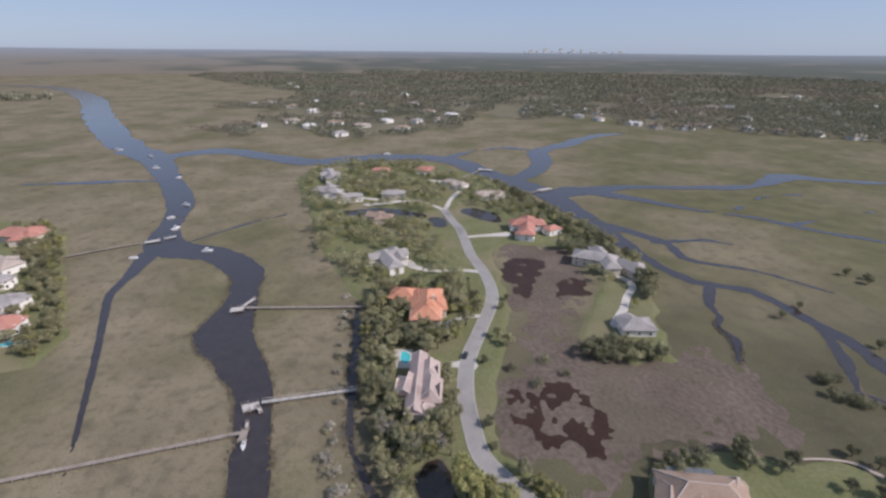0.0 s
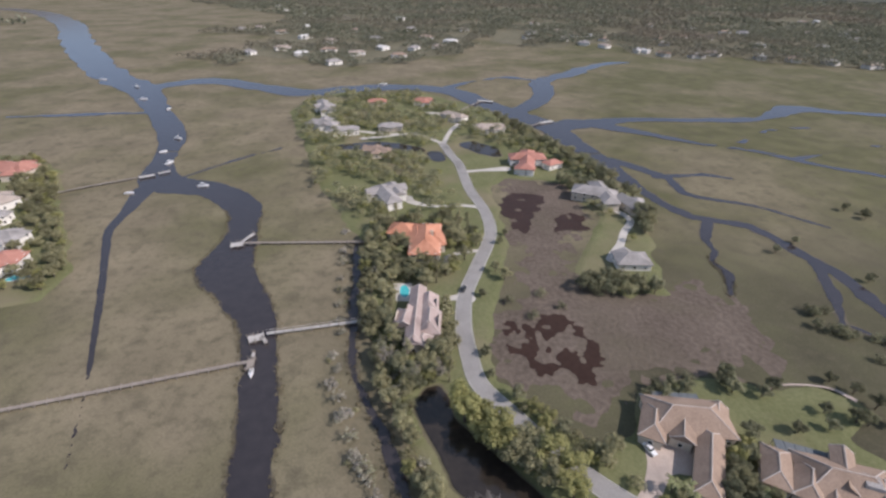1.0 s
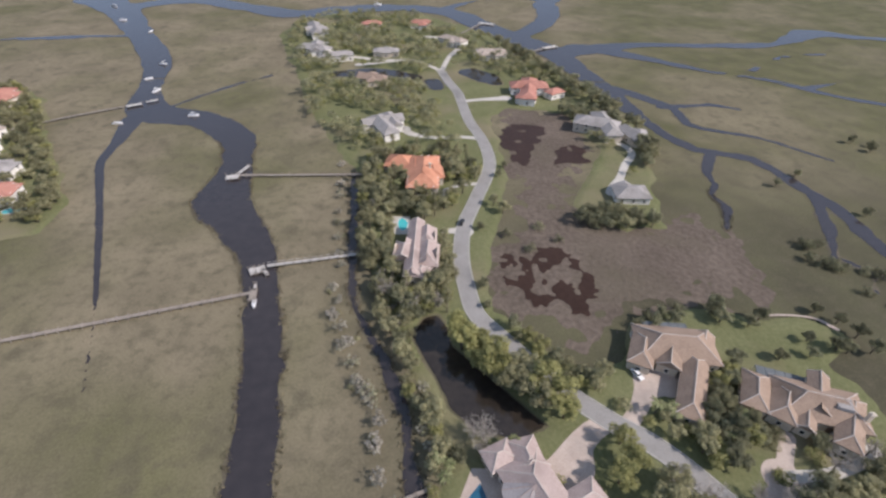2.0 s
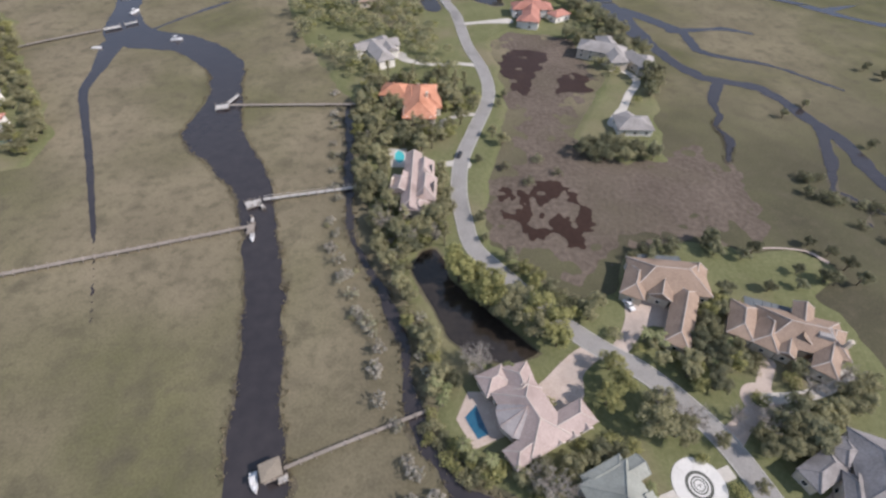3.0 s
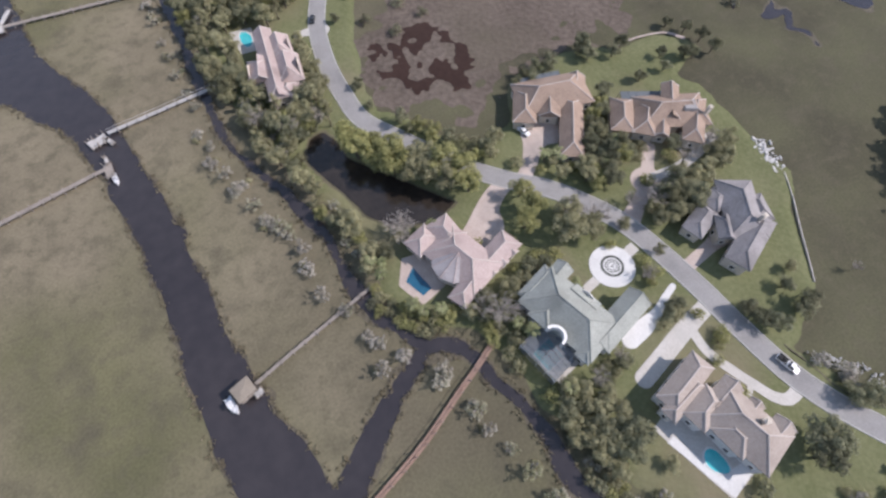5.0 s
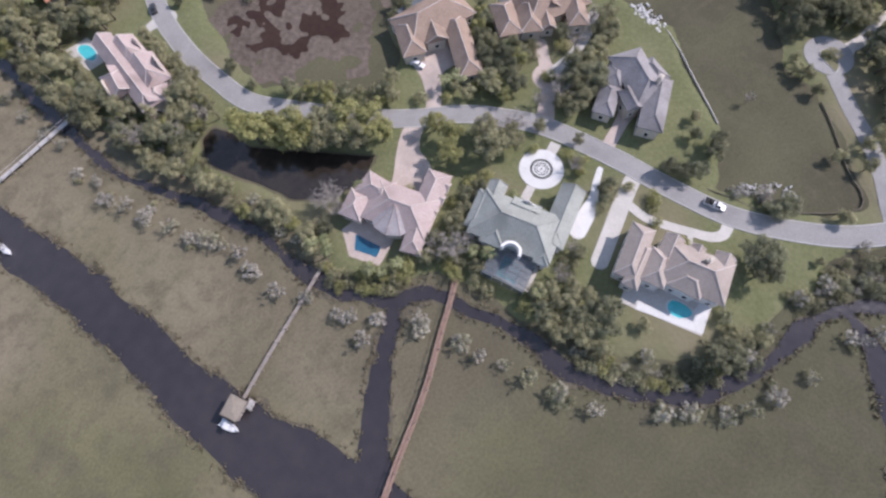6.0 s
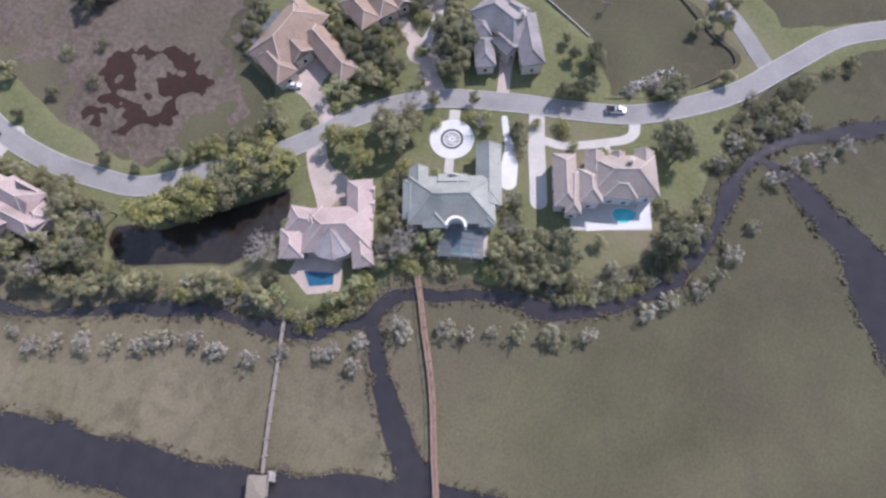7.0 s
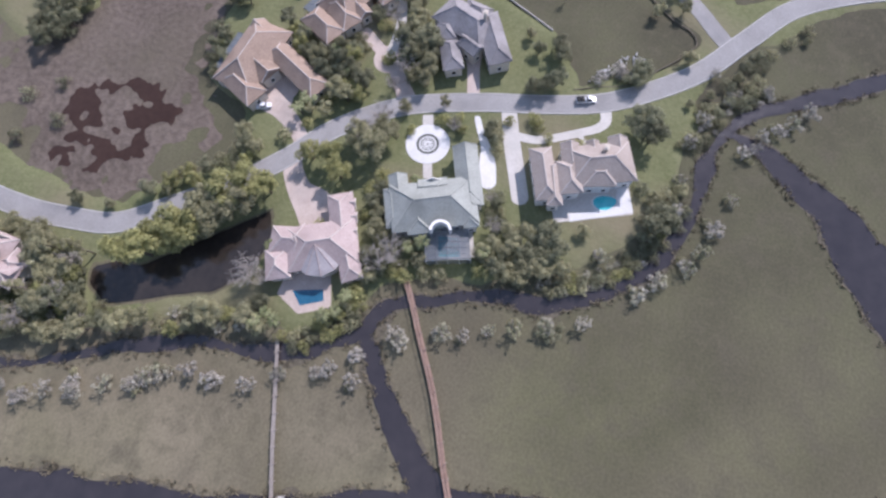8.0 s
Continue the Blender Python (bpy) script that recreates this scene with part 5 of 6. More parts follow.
# ---------------------------------------------------------------- vehicles
def car(at, turn, paint, label, name="car", length=4.7, cabin=(-0.30, 0.18), tall=1.55):
    c = thing(name, (*at, LAND + 0.13), label, name, "vehicles", turn=turn)
    w = 1.85
    body = bmesh.new()
    rows = [(-0.5, 0.45, 0.85), (-0.47, 0.3, 1.0), (0.2, 0.3, 1.0), (0.47, 0.32, 0.86), (0.5, 0.42, 0.7)]
    rings = []
    for t, lo, hi in rows:
        k = 0.92 if abs(t) > 0.46 else 1.0
        rings.append([body.verts.new((t * length, y * w / 2 * k, z)) for y, z in ((-1, lo), (-1, (lo + hi) / 2), (-0.9, hi), (0.9, hi), (1, (lo + hi) / 2), (1, lo))])
    for a, b in zip(rings[:-1], rings[1:]):
        for i in range(6):
            body.faces.new((a[i], b[i], b[(i + 1) % 6], a[(i + 1) % 6]))
    body.faces.new(rings[0]), body.faces.new(rings[-1][::-1])
    bmesh.ops.recalc_face_normals(body, faces=body.faces)
    me = bpy.data.meshes.new("body")
    body.to_mesh(me)
    body.free()
    me.materials.append(paint)
    part("body", me, None, c)
    x0, x1 = cabin[0] * length, cabin[1] * length
    m, ln = (x0 + x1) / 2, x1 - x0
    part("roof", Shape().box((m, 0, tall - 0.06), (ln * 0.72, w * 0.74, 0.08), 0, 0.94), paint, c)
    part("glasshouse", Shape().box((m, 0, 0.98), (ln, w * 0.9, tall - 1.03), 0, 0.8), GLASS, c, "dark window glass")
    for sx in (-0.31, 0.31):
        for sy in (-1, 1):
            tyre = part("wheel", Shape().tube([(sx * length, sy * (w / 2 - 0.2), 0.33), (sx * length, sy * (w / 2 + 0.02), 0.33)], [0.33, 0.33], 14), RUBBER, c)
            part("rim", Shape().tube([(sx * length, sy * (w / 2 + 0.02), 0.33), (sx * length, sy * (w / 2 + 0.04), 0.33)], [0.2, 0.18], 10), STEEL, tyre)
    for sy in (-1, 1):
        part("headlight", Shape().box((length * 0.49, sy * w * 0.36, 0.62), (0.1, 0.35, 0.16)), TRIM, c)
    return c


car((62.0, 84.3), -1.15, PAINT_WHITE, "white car parked on the paved court", cabin=(-0.28, 0.2))
car((11.6, 162.9), 1.25, PAINT_DARK, "dark car stopped at the lane's bend")
pick = car((91.0, -8.6), -1.22, PAINT_WHITE, "white pickup truck with loaded dark bed on the lane", "truck", 5.9, (0.02, 0.28), 1.85)
part("truck_bed", Shape().box((-1.6, 0, 0.98), (2.5, 1.7, 0.12)).box((-1.6, 0.82, 1.0), (2.5, 0.08, 0.4)).box((-1.6, -0.82, 1.0), (2.5, 0.08, 0.4)), PAINT_DARK, pick)
part("load", Shape().box((-1.2, 0.2, 1.1), (0.9, 0.8, 0.6)).box((-2.2, -0.2, 1.1), (0.7, 0.9, 0.4)), RUBBER, pick, "dark equipment in the bed")

# ---------------------------------------------------------------- trees and shrubs
def tuft_quads(centres, normals, size, rnd):
    """Small bent leaf sprays: one quad each, at the centres, facing roughly along the normals."""
    n = len(centres)
    nrm = normals + rnd.normal(0, 0.42, (n, 3))
    nrm /= np.linalg.norm(nrm, axis=1)[:, None] + 1e-9
    a = np.cross(nrm, rnd.normal(0, 1, (n, 3)))
    a /= np.linalg.norm(a, axis=1)[:, None] + 1e-9
    b = np.cross(nrm, a)
    s = size * rnd.uniform(0.6, 1.3, (n, 1))
    k = s * rnd.uniform(0.45, 0.9, (n, 1))
    v = np.stack([centres - a * s, centres + b * k + nrm * s * 0.15, centres + a * s, centres - b * k - nrm * s * 0.12], 1).reshape(-1, 3)
    return v, np.arange(4 * n).reshape(n, 4)


def leaf_mesh(name, lobes, per, size, mat, seed):
    """A crown: leaf sprays over the outside of many uneven lobes (x, y, z, radius)."""
    rnd = np.random.RandomState(seed)
    cs, ns = [], []
    for x, y, z, r in lobes:
        n = int(per * r * r)
        d = rnd.normal(0, 1, (n, 3))
        d /= np.linalg.norm(d, axis=1)[:, None]
        d[:, 2] = np.where(d[:, 2] < -0.35, -d[:, 2], d[:, 2])
        cs.append(np.array([x, y, z]) + d * r * rnd.uniform(0.55, 1.12, (n, 1)) * np.array([1, 1, 0.8]))
        ns.append(d + np.array([0.25, 0, 0.75]))
    v, f = tuft_quads(np.vstack(cs), np.vstack(ns), size, rnd)
    return data_of(name, v.tolist(), f.tolist(), mat)


def limbs_mesh(name, height, spread_r, seed, mat, forks=6, twigs=0, r0=0.28):
    rnd = random.Random(seed)
    s = Shape()
    lean = Vector((rnd.uniform(-0.5, 0.5), rnd.uniform(-0.5, 0.5), 0))
    s.tube([(0, 0, -0.3), tuple(lean * 0.3 + Vector((0, 0, height * 0.3))), tuple(lean + Vector((0, 0, height * 0.62))), tuple(lean * 1.3 + Vector((0, 0, height * 0.9)))],
           [r0 * 1.25, r0, r0 * 0.65, r0 * 0.15], 7)
    for k in range(forks):
        a, h = 2.4 * k + rnd.uniform(-0.4, 0.4), height * rnd.uniform(0.34, 0.7)
        p = lean * (h / height) + Vector((0, 0, h))
        d = Vector((math.cos(a), math.sin(a), rnd.uniform(0.35, 0.9)))
        ln = spread_r * rnd.uniform(0.65, 1.0)
        q, e = p + d * ln * 0.5, p + d * ln + Vector((0, 0, rnd.uniform(-0.3, 0.6)))
        s.tube([tuple(p), tuple(q), tuple(e)], [r0 * 0.5, r0 * 0.32, 0.04], 5)
        for i in range(twigs):
            t = rnd.uniform(0.3, 1.0)
            base = p + (e - p) * t
            w = Vector((rnd.gauss(0, 1), rnd.gauss(0, 1), rnd.uniform(0.1, 1.2))).normalized() * ln * rnd.uniform(0.25, 0.55)
            s.tube([tuple(base), tuple(base + w * 0.6 + Vector((0, 0, 0.1))), tuple(base + w)], [0.06, 0.04, 0.015], 3)
            for j in range(3):
                w2 = Vector((rnd.gauss(0, 1), rnd.gauss(0, 1), rnd.uniform(-0.2, 1.0))).normalized() * ln * 0.22
                b2 = base + w * rnd.uniform(0.4, 0.9)
                s.tube([tuple(b2), tuple(b2 + w2)], [0.035, 0.012], 3)
    me = data_of(name, s.v, s.f, mat)
    me.shade_smooth()
    return me


def lobes_for(style, seed):
    rnd = random.Random(seed)
    out = []
    if style == "oak":
        for k in range(16):
            a, d = 2.4 * k + rnd.uniform(-0.5, 0.5), math.sqrt(rnd.random()) * 2.9
            out.append((d * math.cos(a), d * math.sin(a), 5.4 + rnd.uniform(-1.6, 1.6) - 0.22 * d * d * 0.5 + 0.6, rnd.uniform(0.9, 1.75)))
    elif style == "pine":
        for k in range(15):
            h = rnd.uniform(5.0, 12.5)
            d = rnd.uniform(0.2, 1.0) * (2.7 - 0.17 * (h - 5))
            a = 2.4 * k
            out.append((d * math.cos(a), d * math.sin(a), h, rnd.uniform(0.7, 1.25)))
        out.append((0, 0, 12.8, 0.9))
    elif style == "round":
        for k in range(14):
            a, d = 2.4 * k + rnd.uniform(-0.5, 0.5), math.sqrt(rnd.random()) * 1.9
            out.append((d * math.cos(a), d * math.sin(a), 3.0 + rnd.uniform(-1.3, 1.5), rnd.uniform(0.8, 1.35)))
    elif style == "shrub":
        for k in range(8):
            a, d = 2.4 * k, math.sqrt(rnd.random()) * 1.15
            out.append((d * math.cos(a), d * math.sin(a), 0.8 + rnd.uniform(-0.4, 0.6), rnd.uniform(0.45, 0.85)))
    elif style == "pale":
        for k in range(12):
            a, d = 2.4 * k + rnd.uniform(-0.5, 0.5), math.sqrt(rnd.random()) * 1.6
            out.append((d * math.cos(a), d * math.sin(a), 1.5 + rnd.uniform(-0.8, 1.0), rnd.uniform(0.35, 0.8)))
    return out


KINDS = {
    # style: leaves per square metre of lobe, spray size, trunk height, spread, trunk radius
    "oak": (76, 0.26, 6.0, 3.4, 0.30), "pine": (72, 0.23, 13.0, 2.2, 0.24), "round": (78, 0.22, 3.6, 2.0, 0.18),
    "shrub": (110, 0.14, 1.2, 0.9, 0.08), "pale": (80, 0.18, 2.2, 1.6, 0.09),
}
WORDS = {
    ("oak", 0): ("oak_tree", "broad live oak with olive-green crown", "tree"), ("oak", 1): ("oak_tree", "spreading oak with fresh yellow-green leaves", "tree"),
    ("oak", 2): ("oak_tree", "dense dark evergreen oak", "tree"), ("pine", 0): ("pine_tree", "tall slender pine with olive needles", "tree"),
    ("pine", 2): ("pine_tree", "tall dark green pine", "tree"), ("round", 0): ("small_tree", "rounded olive-green small tree", "tree"),
    ("round", 1): ("small_tree", "bright green small tree with round crown", "tree"), ("round", 2): ("small_tree", "dark cedar-like small tree", "tree"),
    ("shrub", 0): ("shrub", "low olive-green garden shrub", "shrub"), ("shrub", 1): ("shrub", "low bright green garden shrub", "shrub"),
    ("shrub", 2): ("shrub", "low dark green marsh shrub", "shrub"), ("pale", 3): ("marsh_shrub", "pale grey-white shrub at the marsh edge", "shrub"),
}
LEAVES = [LEAF_OAK, LEAF_FRESH, LEAF_DARK, LEAF_PALE]
MODELS = {}


def model(style, tone, variant):
    key = (style, tone, variant)
    if key not in MODELS:
        per, size, height, reach, r0 = KINDS[style]
        trunk_key = (style, variant)
        if trunk_key not in MODELS:
            MODELS[trunk_key] = limbs_mesh("trunk", height, reach, variant + 5, BARK_PALE if style == "pale" else BARK, 5, 2 if style == "pale" else 0, r0)
        crown_data = leaf_mesh("crown", lobes_for(style, variant * 7 + 1), per, size, LEAVES[tone], variant + 11)
        MODELS[key] = (MODELS[trunk_key], crown_data)
    return MODELS[key]


BUILT = {}


def plant(style, tone, x, y, scale=1.0, seed=0, z=None):
    rnd = random.Random(seed * 7919 + int(x * 13) + int(y * 31))
    variant = rnd.randrange(3)
    name, label, category = WORDS[style, tone]
    key = (style, tone, variant)
    if z is None:
        z = float(land_height(0, 0, float(land_edge(np.array([x]), np.array([y]))[0])))
        z = max(z, 0.0)
    m = pose(x, y, z, 0, 0, rnd.uniform(0, 360))
    if key in BUILT:
        t = copy_thing(BUILT[key], m)
    else:
        t = thing(name, (0, 0, 0), label, category, {"tree": "island trees", "shrub": "shrubs"}[category])
        trunk_data, crown_data = model(*key)
        part("trunk", trunk_data, None, t)
        part("crown", crown_data, None, t)
        t.matrix_basis = m
        BUILT[key] = t
    s = scale * rnd.uniform(0.85, 1.15)
    t.scale = (s * rnd.uniform(0.9, 1.1), s * rnd.uniform(0.9, 1.1), s * rnd.uniform(0.85, 1.1))
    return t


FOOTPRINTS = []
for ob in list(scene.objects):
    if ob.name.split(".")[0] == "house":
        for child in ob.children:
            if child.name.split(".")[0] == "wall":
                b = np.array([tuple(v.co) for v in child.data.vertices])[:4, :2] + np.array(ob.location[:2])
                FOOTPRINTS.append([tuple(p) for p in b])
ROAD_LINE = np.c_[curve_through(ROAD, 4.0), np.full(len(curve_through(ROAD, 4.0)), 2.95)]
SIDE_LINE = np.c_[curve_through(SIDE_ROAD, 4.0), np.full(len(curve_through(SIDE_ROAD, 4.0)), 2.6)]
OPEN_YARDS = [(159.6, -1, 8.5), (176, -4.2, 2.5), (170, -4.2, 2.5), (183, -4.2, 2.5), (89.3, 53, 6.5), (64.1, 31.9, 7.5), (35.2, 16, 8), (60.5, -21, 7), (11.5, 48, 7), (-13.8, 162, 6), (68, 83, 7.5), (37, 57, 6)]


def is_free(x, y, r):
    px, py = np.array([x]), np.array([y])
    if near_line(px, py, ROAD_LINE)[0] < 0.8 or near_line(px, py, SIDE_LINE)[0] < 1 or pond_edge(px, py)[0] < 0.8:
        return False
    if any((x - a) ** 2 + (y - b) ** 2 < c * c for a, b, c in OPEN_YARDS):
        return False
    for words, mat, bands in DRIVES:
        if any(near_line(px, py, rows)[0] < 0.7 for rows in bands):
            return False
    return all(in_ring(px, py, f)[0] > r * 0.45 for f in FOOTPRINTS if abs(f[0][0] - x) < 40 and abs(f[0][1] - y) < 40)


# Belts of trees: outline, gap, mix of (style, tone, scale).
OLIVE, FRESH, DARK, PALE = 0, 1, 2, 3
BELTS = [
    ([(-1, 137), (5, 116), (-6.5, 106), (-8.6, 92), (3.4, 65.5), (6, 58), (-0.6, 53.5), (-5.2, 71), (-16, 101), (-22, 120), (-14, 132)], 3.6, [("round", OLIVE, 1.0), ("pale", PALE, .9), ("oak", OLIVE, .75), ("round", DARK, .9), ("shrub", OLIVE, 1.3), ("round", FRESH, .8)]),
    ([(6, 104), (17.6, 91.4), (35.5, 74.5), (46, 66.5), (40, 60), (32.6, 69), (26, 75.5), (14, 87.5), (6.5, 96)], 4.4, [("oak", FRESH, 1.15), ("oak", OLIVE, 1.1), ("round", FRESH, 1.3)]),
    ([(44.5, 44.5), (51.5, 40.5), (33, 35.2), (24, 28), (20.8, 33.8), (30, 36.4)], 3.6, [("round", OLIVE, .9), ("round", DARK, .9), ("shrub", FRESH, 1.2)]),
    ([(94, 90), (90.3, 78), (89.2, 66), (73.6, 53), (70.7, 62.2), (76.5, 70), (86.8, 83)], 3.8, [("round", DARK, 1.1), ("oak", OLIVE, .7), ("round", FRESH, .9), ("oak", DARK, .7)]),
    ([(106, 54), (104, 46.5), (84, 37), (80, 42.5), (92, 48)], 4.2, [("oak", OLIVE, .75), ("oak", DARK, .75), ("round", OLIVE, 1.0)]),
    ([(74, 17.2), (75.6, 13.8), (58, 8.6), (43, 2.6), (44.5, 7.0), (56, 9.8)], 2.3, [("round", DARK, .6), ("shrub", OLIVE, 1.2), ("shrub", DARK, 1.3)]),
    ([(34.2, 9), (45.5, 1), (46.7, -10.5), (36.5, -14), (31, -1.8)], 3.4, [("round", OLIVE, .9), ("round", DARK, 1.0), ("oak", OLIVE, .6)]),
    ([(23.5, 104), (31, 101.5), (37.2, 92), (47.7, 83), (44, 80), (29.8, 93)], 3.4, [("round", FRESH, .8), ("round", DARK, .85), ("shrub", OLIVE, 1.4)]),
    ([(-28, 136), (-36, 190), (-23, 190), (-17.5, 152.4), (-16, 128), (2.5, 123), (4.6, 110.5), (-10, 111), (-20, 123)], 4.3, [("oak", OLIVE, .8), ("pale", PALE, 1.1), ("round", OLIVE, 1.1), ("oak", DARK, .75), ("pine", OLIVE, .7), ("round", FRESH, 1.0)]),
    ([(-35, 191), (-34, 218), (-20, 232), (14, 222), (22, 205), (14, 186), (6, 172), (-4, 166), (-20, 172)], 4.6, [("oak", OLIVE, .8), ("round", DARK, 1.1), ("round", FRESH, 1.0), ("pine", OLIVE, .75)]),
    ([(4, 152), (8, 148), (8, 126), (3, 124), (2.5, 140)], 3.6, [("round", OLIVE, .9), ("oak", OLIVE, .6)]),
    ([(61, 164), (66, 171), (98, 166), (97, 160), (82, 159)], 4.0, [("oak", DARK, .75), ("round", DARK, 1.1), ("round", OLIVE, 1.1)]),
    ([(60, 92), (66, 102), (70, 104), (64, 94), (61, 88)], 2.8, [("shrub", OLIVE, 1.6), ("round", OLIVE, .7)]),
    ([(106, 46), (118, 52), (121, 57.5), (104, 51.5)], 3.8, [("round", OLIVE, 1.0), ("oak", OLIVE, .6)]),
    ([(88, 39), (97, 41), (100, 43), (96, 46), (90, 44)], 3.4, [("oak", OLIVE, .8), ("oak", DARK, .8)]),
    ([(97, -37), (108, -44.5), (122, -55), (134, -67), (130, -68), (110, -50), (97, -42)], 4.0, [("shrub", DARK, 1.5), ("shrub", OLIVE, 1.2), ("round", OLIVE, .5)]),
    ([(50, -32), (58, -38), (70, -40), (66, -30), (68, -29)], 4.0, [("round", OLIVE, .7), ("shrub", DARK, 1.5), ("shrub", OLIVE, 1.5)]),
    ([(84, 68), (96, 66), (104, 61), (100, 58.5), (88, 61)], 3.2, [("shrub", OLIVE, 1.4), ("round", DARK, .8), ("shrub", FRESH, 1.3)]),
    ([(54, 74), (62, 73), (70, 66), (66, 62), (58, 66)], 3.0, [("shrub", FRESH, 1.3), ("round", OLIVE, .7), ("shrub", OLIVE, 1.5)]),
    ([(20, 40), (16, 34.5), (9, 38.5), (5, 43), (7, 40), (14, 32)], 2.6, [("shrub", FRESH, 1.6), ("shrub", OLIVE, 1.5), ("round", FRESH, .6)]),
    ([(-166, 160), (-172, 180), (-196, 213), (-228, 255), (-256, 294), (-290, 322), (-300, 308), (-262, 268), (-236, 232), (-212, 206), (-190, 168)], 5.2, [("round", OLIVE, 1.1), ("oak", OLIVE, .7), ("shrub", FRESH, 1.6), ("round", FRESH, .9)]),
    ([(58, 428), (96, 334), (119, 284), (111, 281), (90, 330), (52, 422)], 6.5, [("round", DARK, 1.6), ("oak", OLIVE, 1.0), ("round", OLIVE, 1.5)]),
    ([(80, 282), (104, 284), (120, 262), (122, 236), (114, 214), (108, 212), (112, 232), (110, 258), (98, 274), (82, 272)], 5.5, [("oak", DARK, .9), ("round", OLIVE, 1.4), ("round", DARK, 1.3)]),
    ([(156, 12), (172, 29), (188, 44), (205, 31), (194, 4), (180, -11), (169, -9), (172, 1), (165, 8)], 4.6, [("oak", OLIVE, .95), ("oak", DARK, .9), ("round", OLIVE, 1.4)]),
    ([(166, -10), (177, -13), (161, -28), (148, -34), (150, -24), (158, -17)], 4.4, [("oak", OLIVE, .85), ("oak", DARK, .8), ("round", OLIVE, 1.2)]),
    ([(33, -8), (40, -22), (50, -33), (62, -39.5), (64, -42), (50, -37.5), (38, -27), (30.5, -13)], 2.3, [("shrub", OLIVE, 1.1), ("shrub", DARK, 1.2), ("pale", PALE, .55), ("shrub", FRESH, 1.0)]),
    ([(84, -38), (92, -40), (104, -47), (112, -57), (107, -60), (96, -48.5), (84, -43)], 2.6, [("shrub", OLIVE, 1.2), ("shrub", DARK, 1.3), ("pale", PALE, .6)]),
    ([(-3, 46), (3, 37), (9, 33), (12, 34.5), (5, 41.5), (0, 51)], 2.2, [("shrub", OLIVE, 1.2), ("shrub", FRESH, 1.3), ("shrub", DARK, 1.2)]),
    ([(64, 100), (72, 108), (86, 112), (84, 106), (72, 101), (64, 90)], 3.0, [("shrub", OLIVE, 1.5), ("round", DARK, .8), ("shrub", DARK, 1.6)]),
    ([(33, 34), (36, 6), (31, 4), (26, 18), (24, 26)], 3.2, [("shrub", OLIVE, 1.5), ("round", OLIVE, .7), ("shrub", FRESH, 1.4)]),
]
for k, (outline, gap, mix) in enumerate(BELTS):
    rnd = random.Random(k)
    for i, (x, y) in enumerate(scattered(outline, gap, k + 20)):
        style, tone, size = mix[i % len(mix)] if rnd.random() < 0.75 else rnd.choice(mix)
        if is_free(x, y, 3.0 * size):
            plant(style, tone, float(x), float(y), size * 1.15, i)

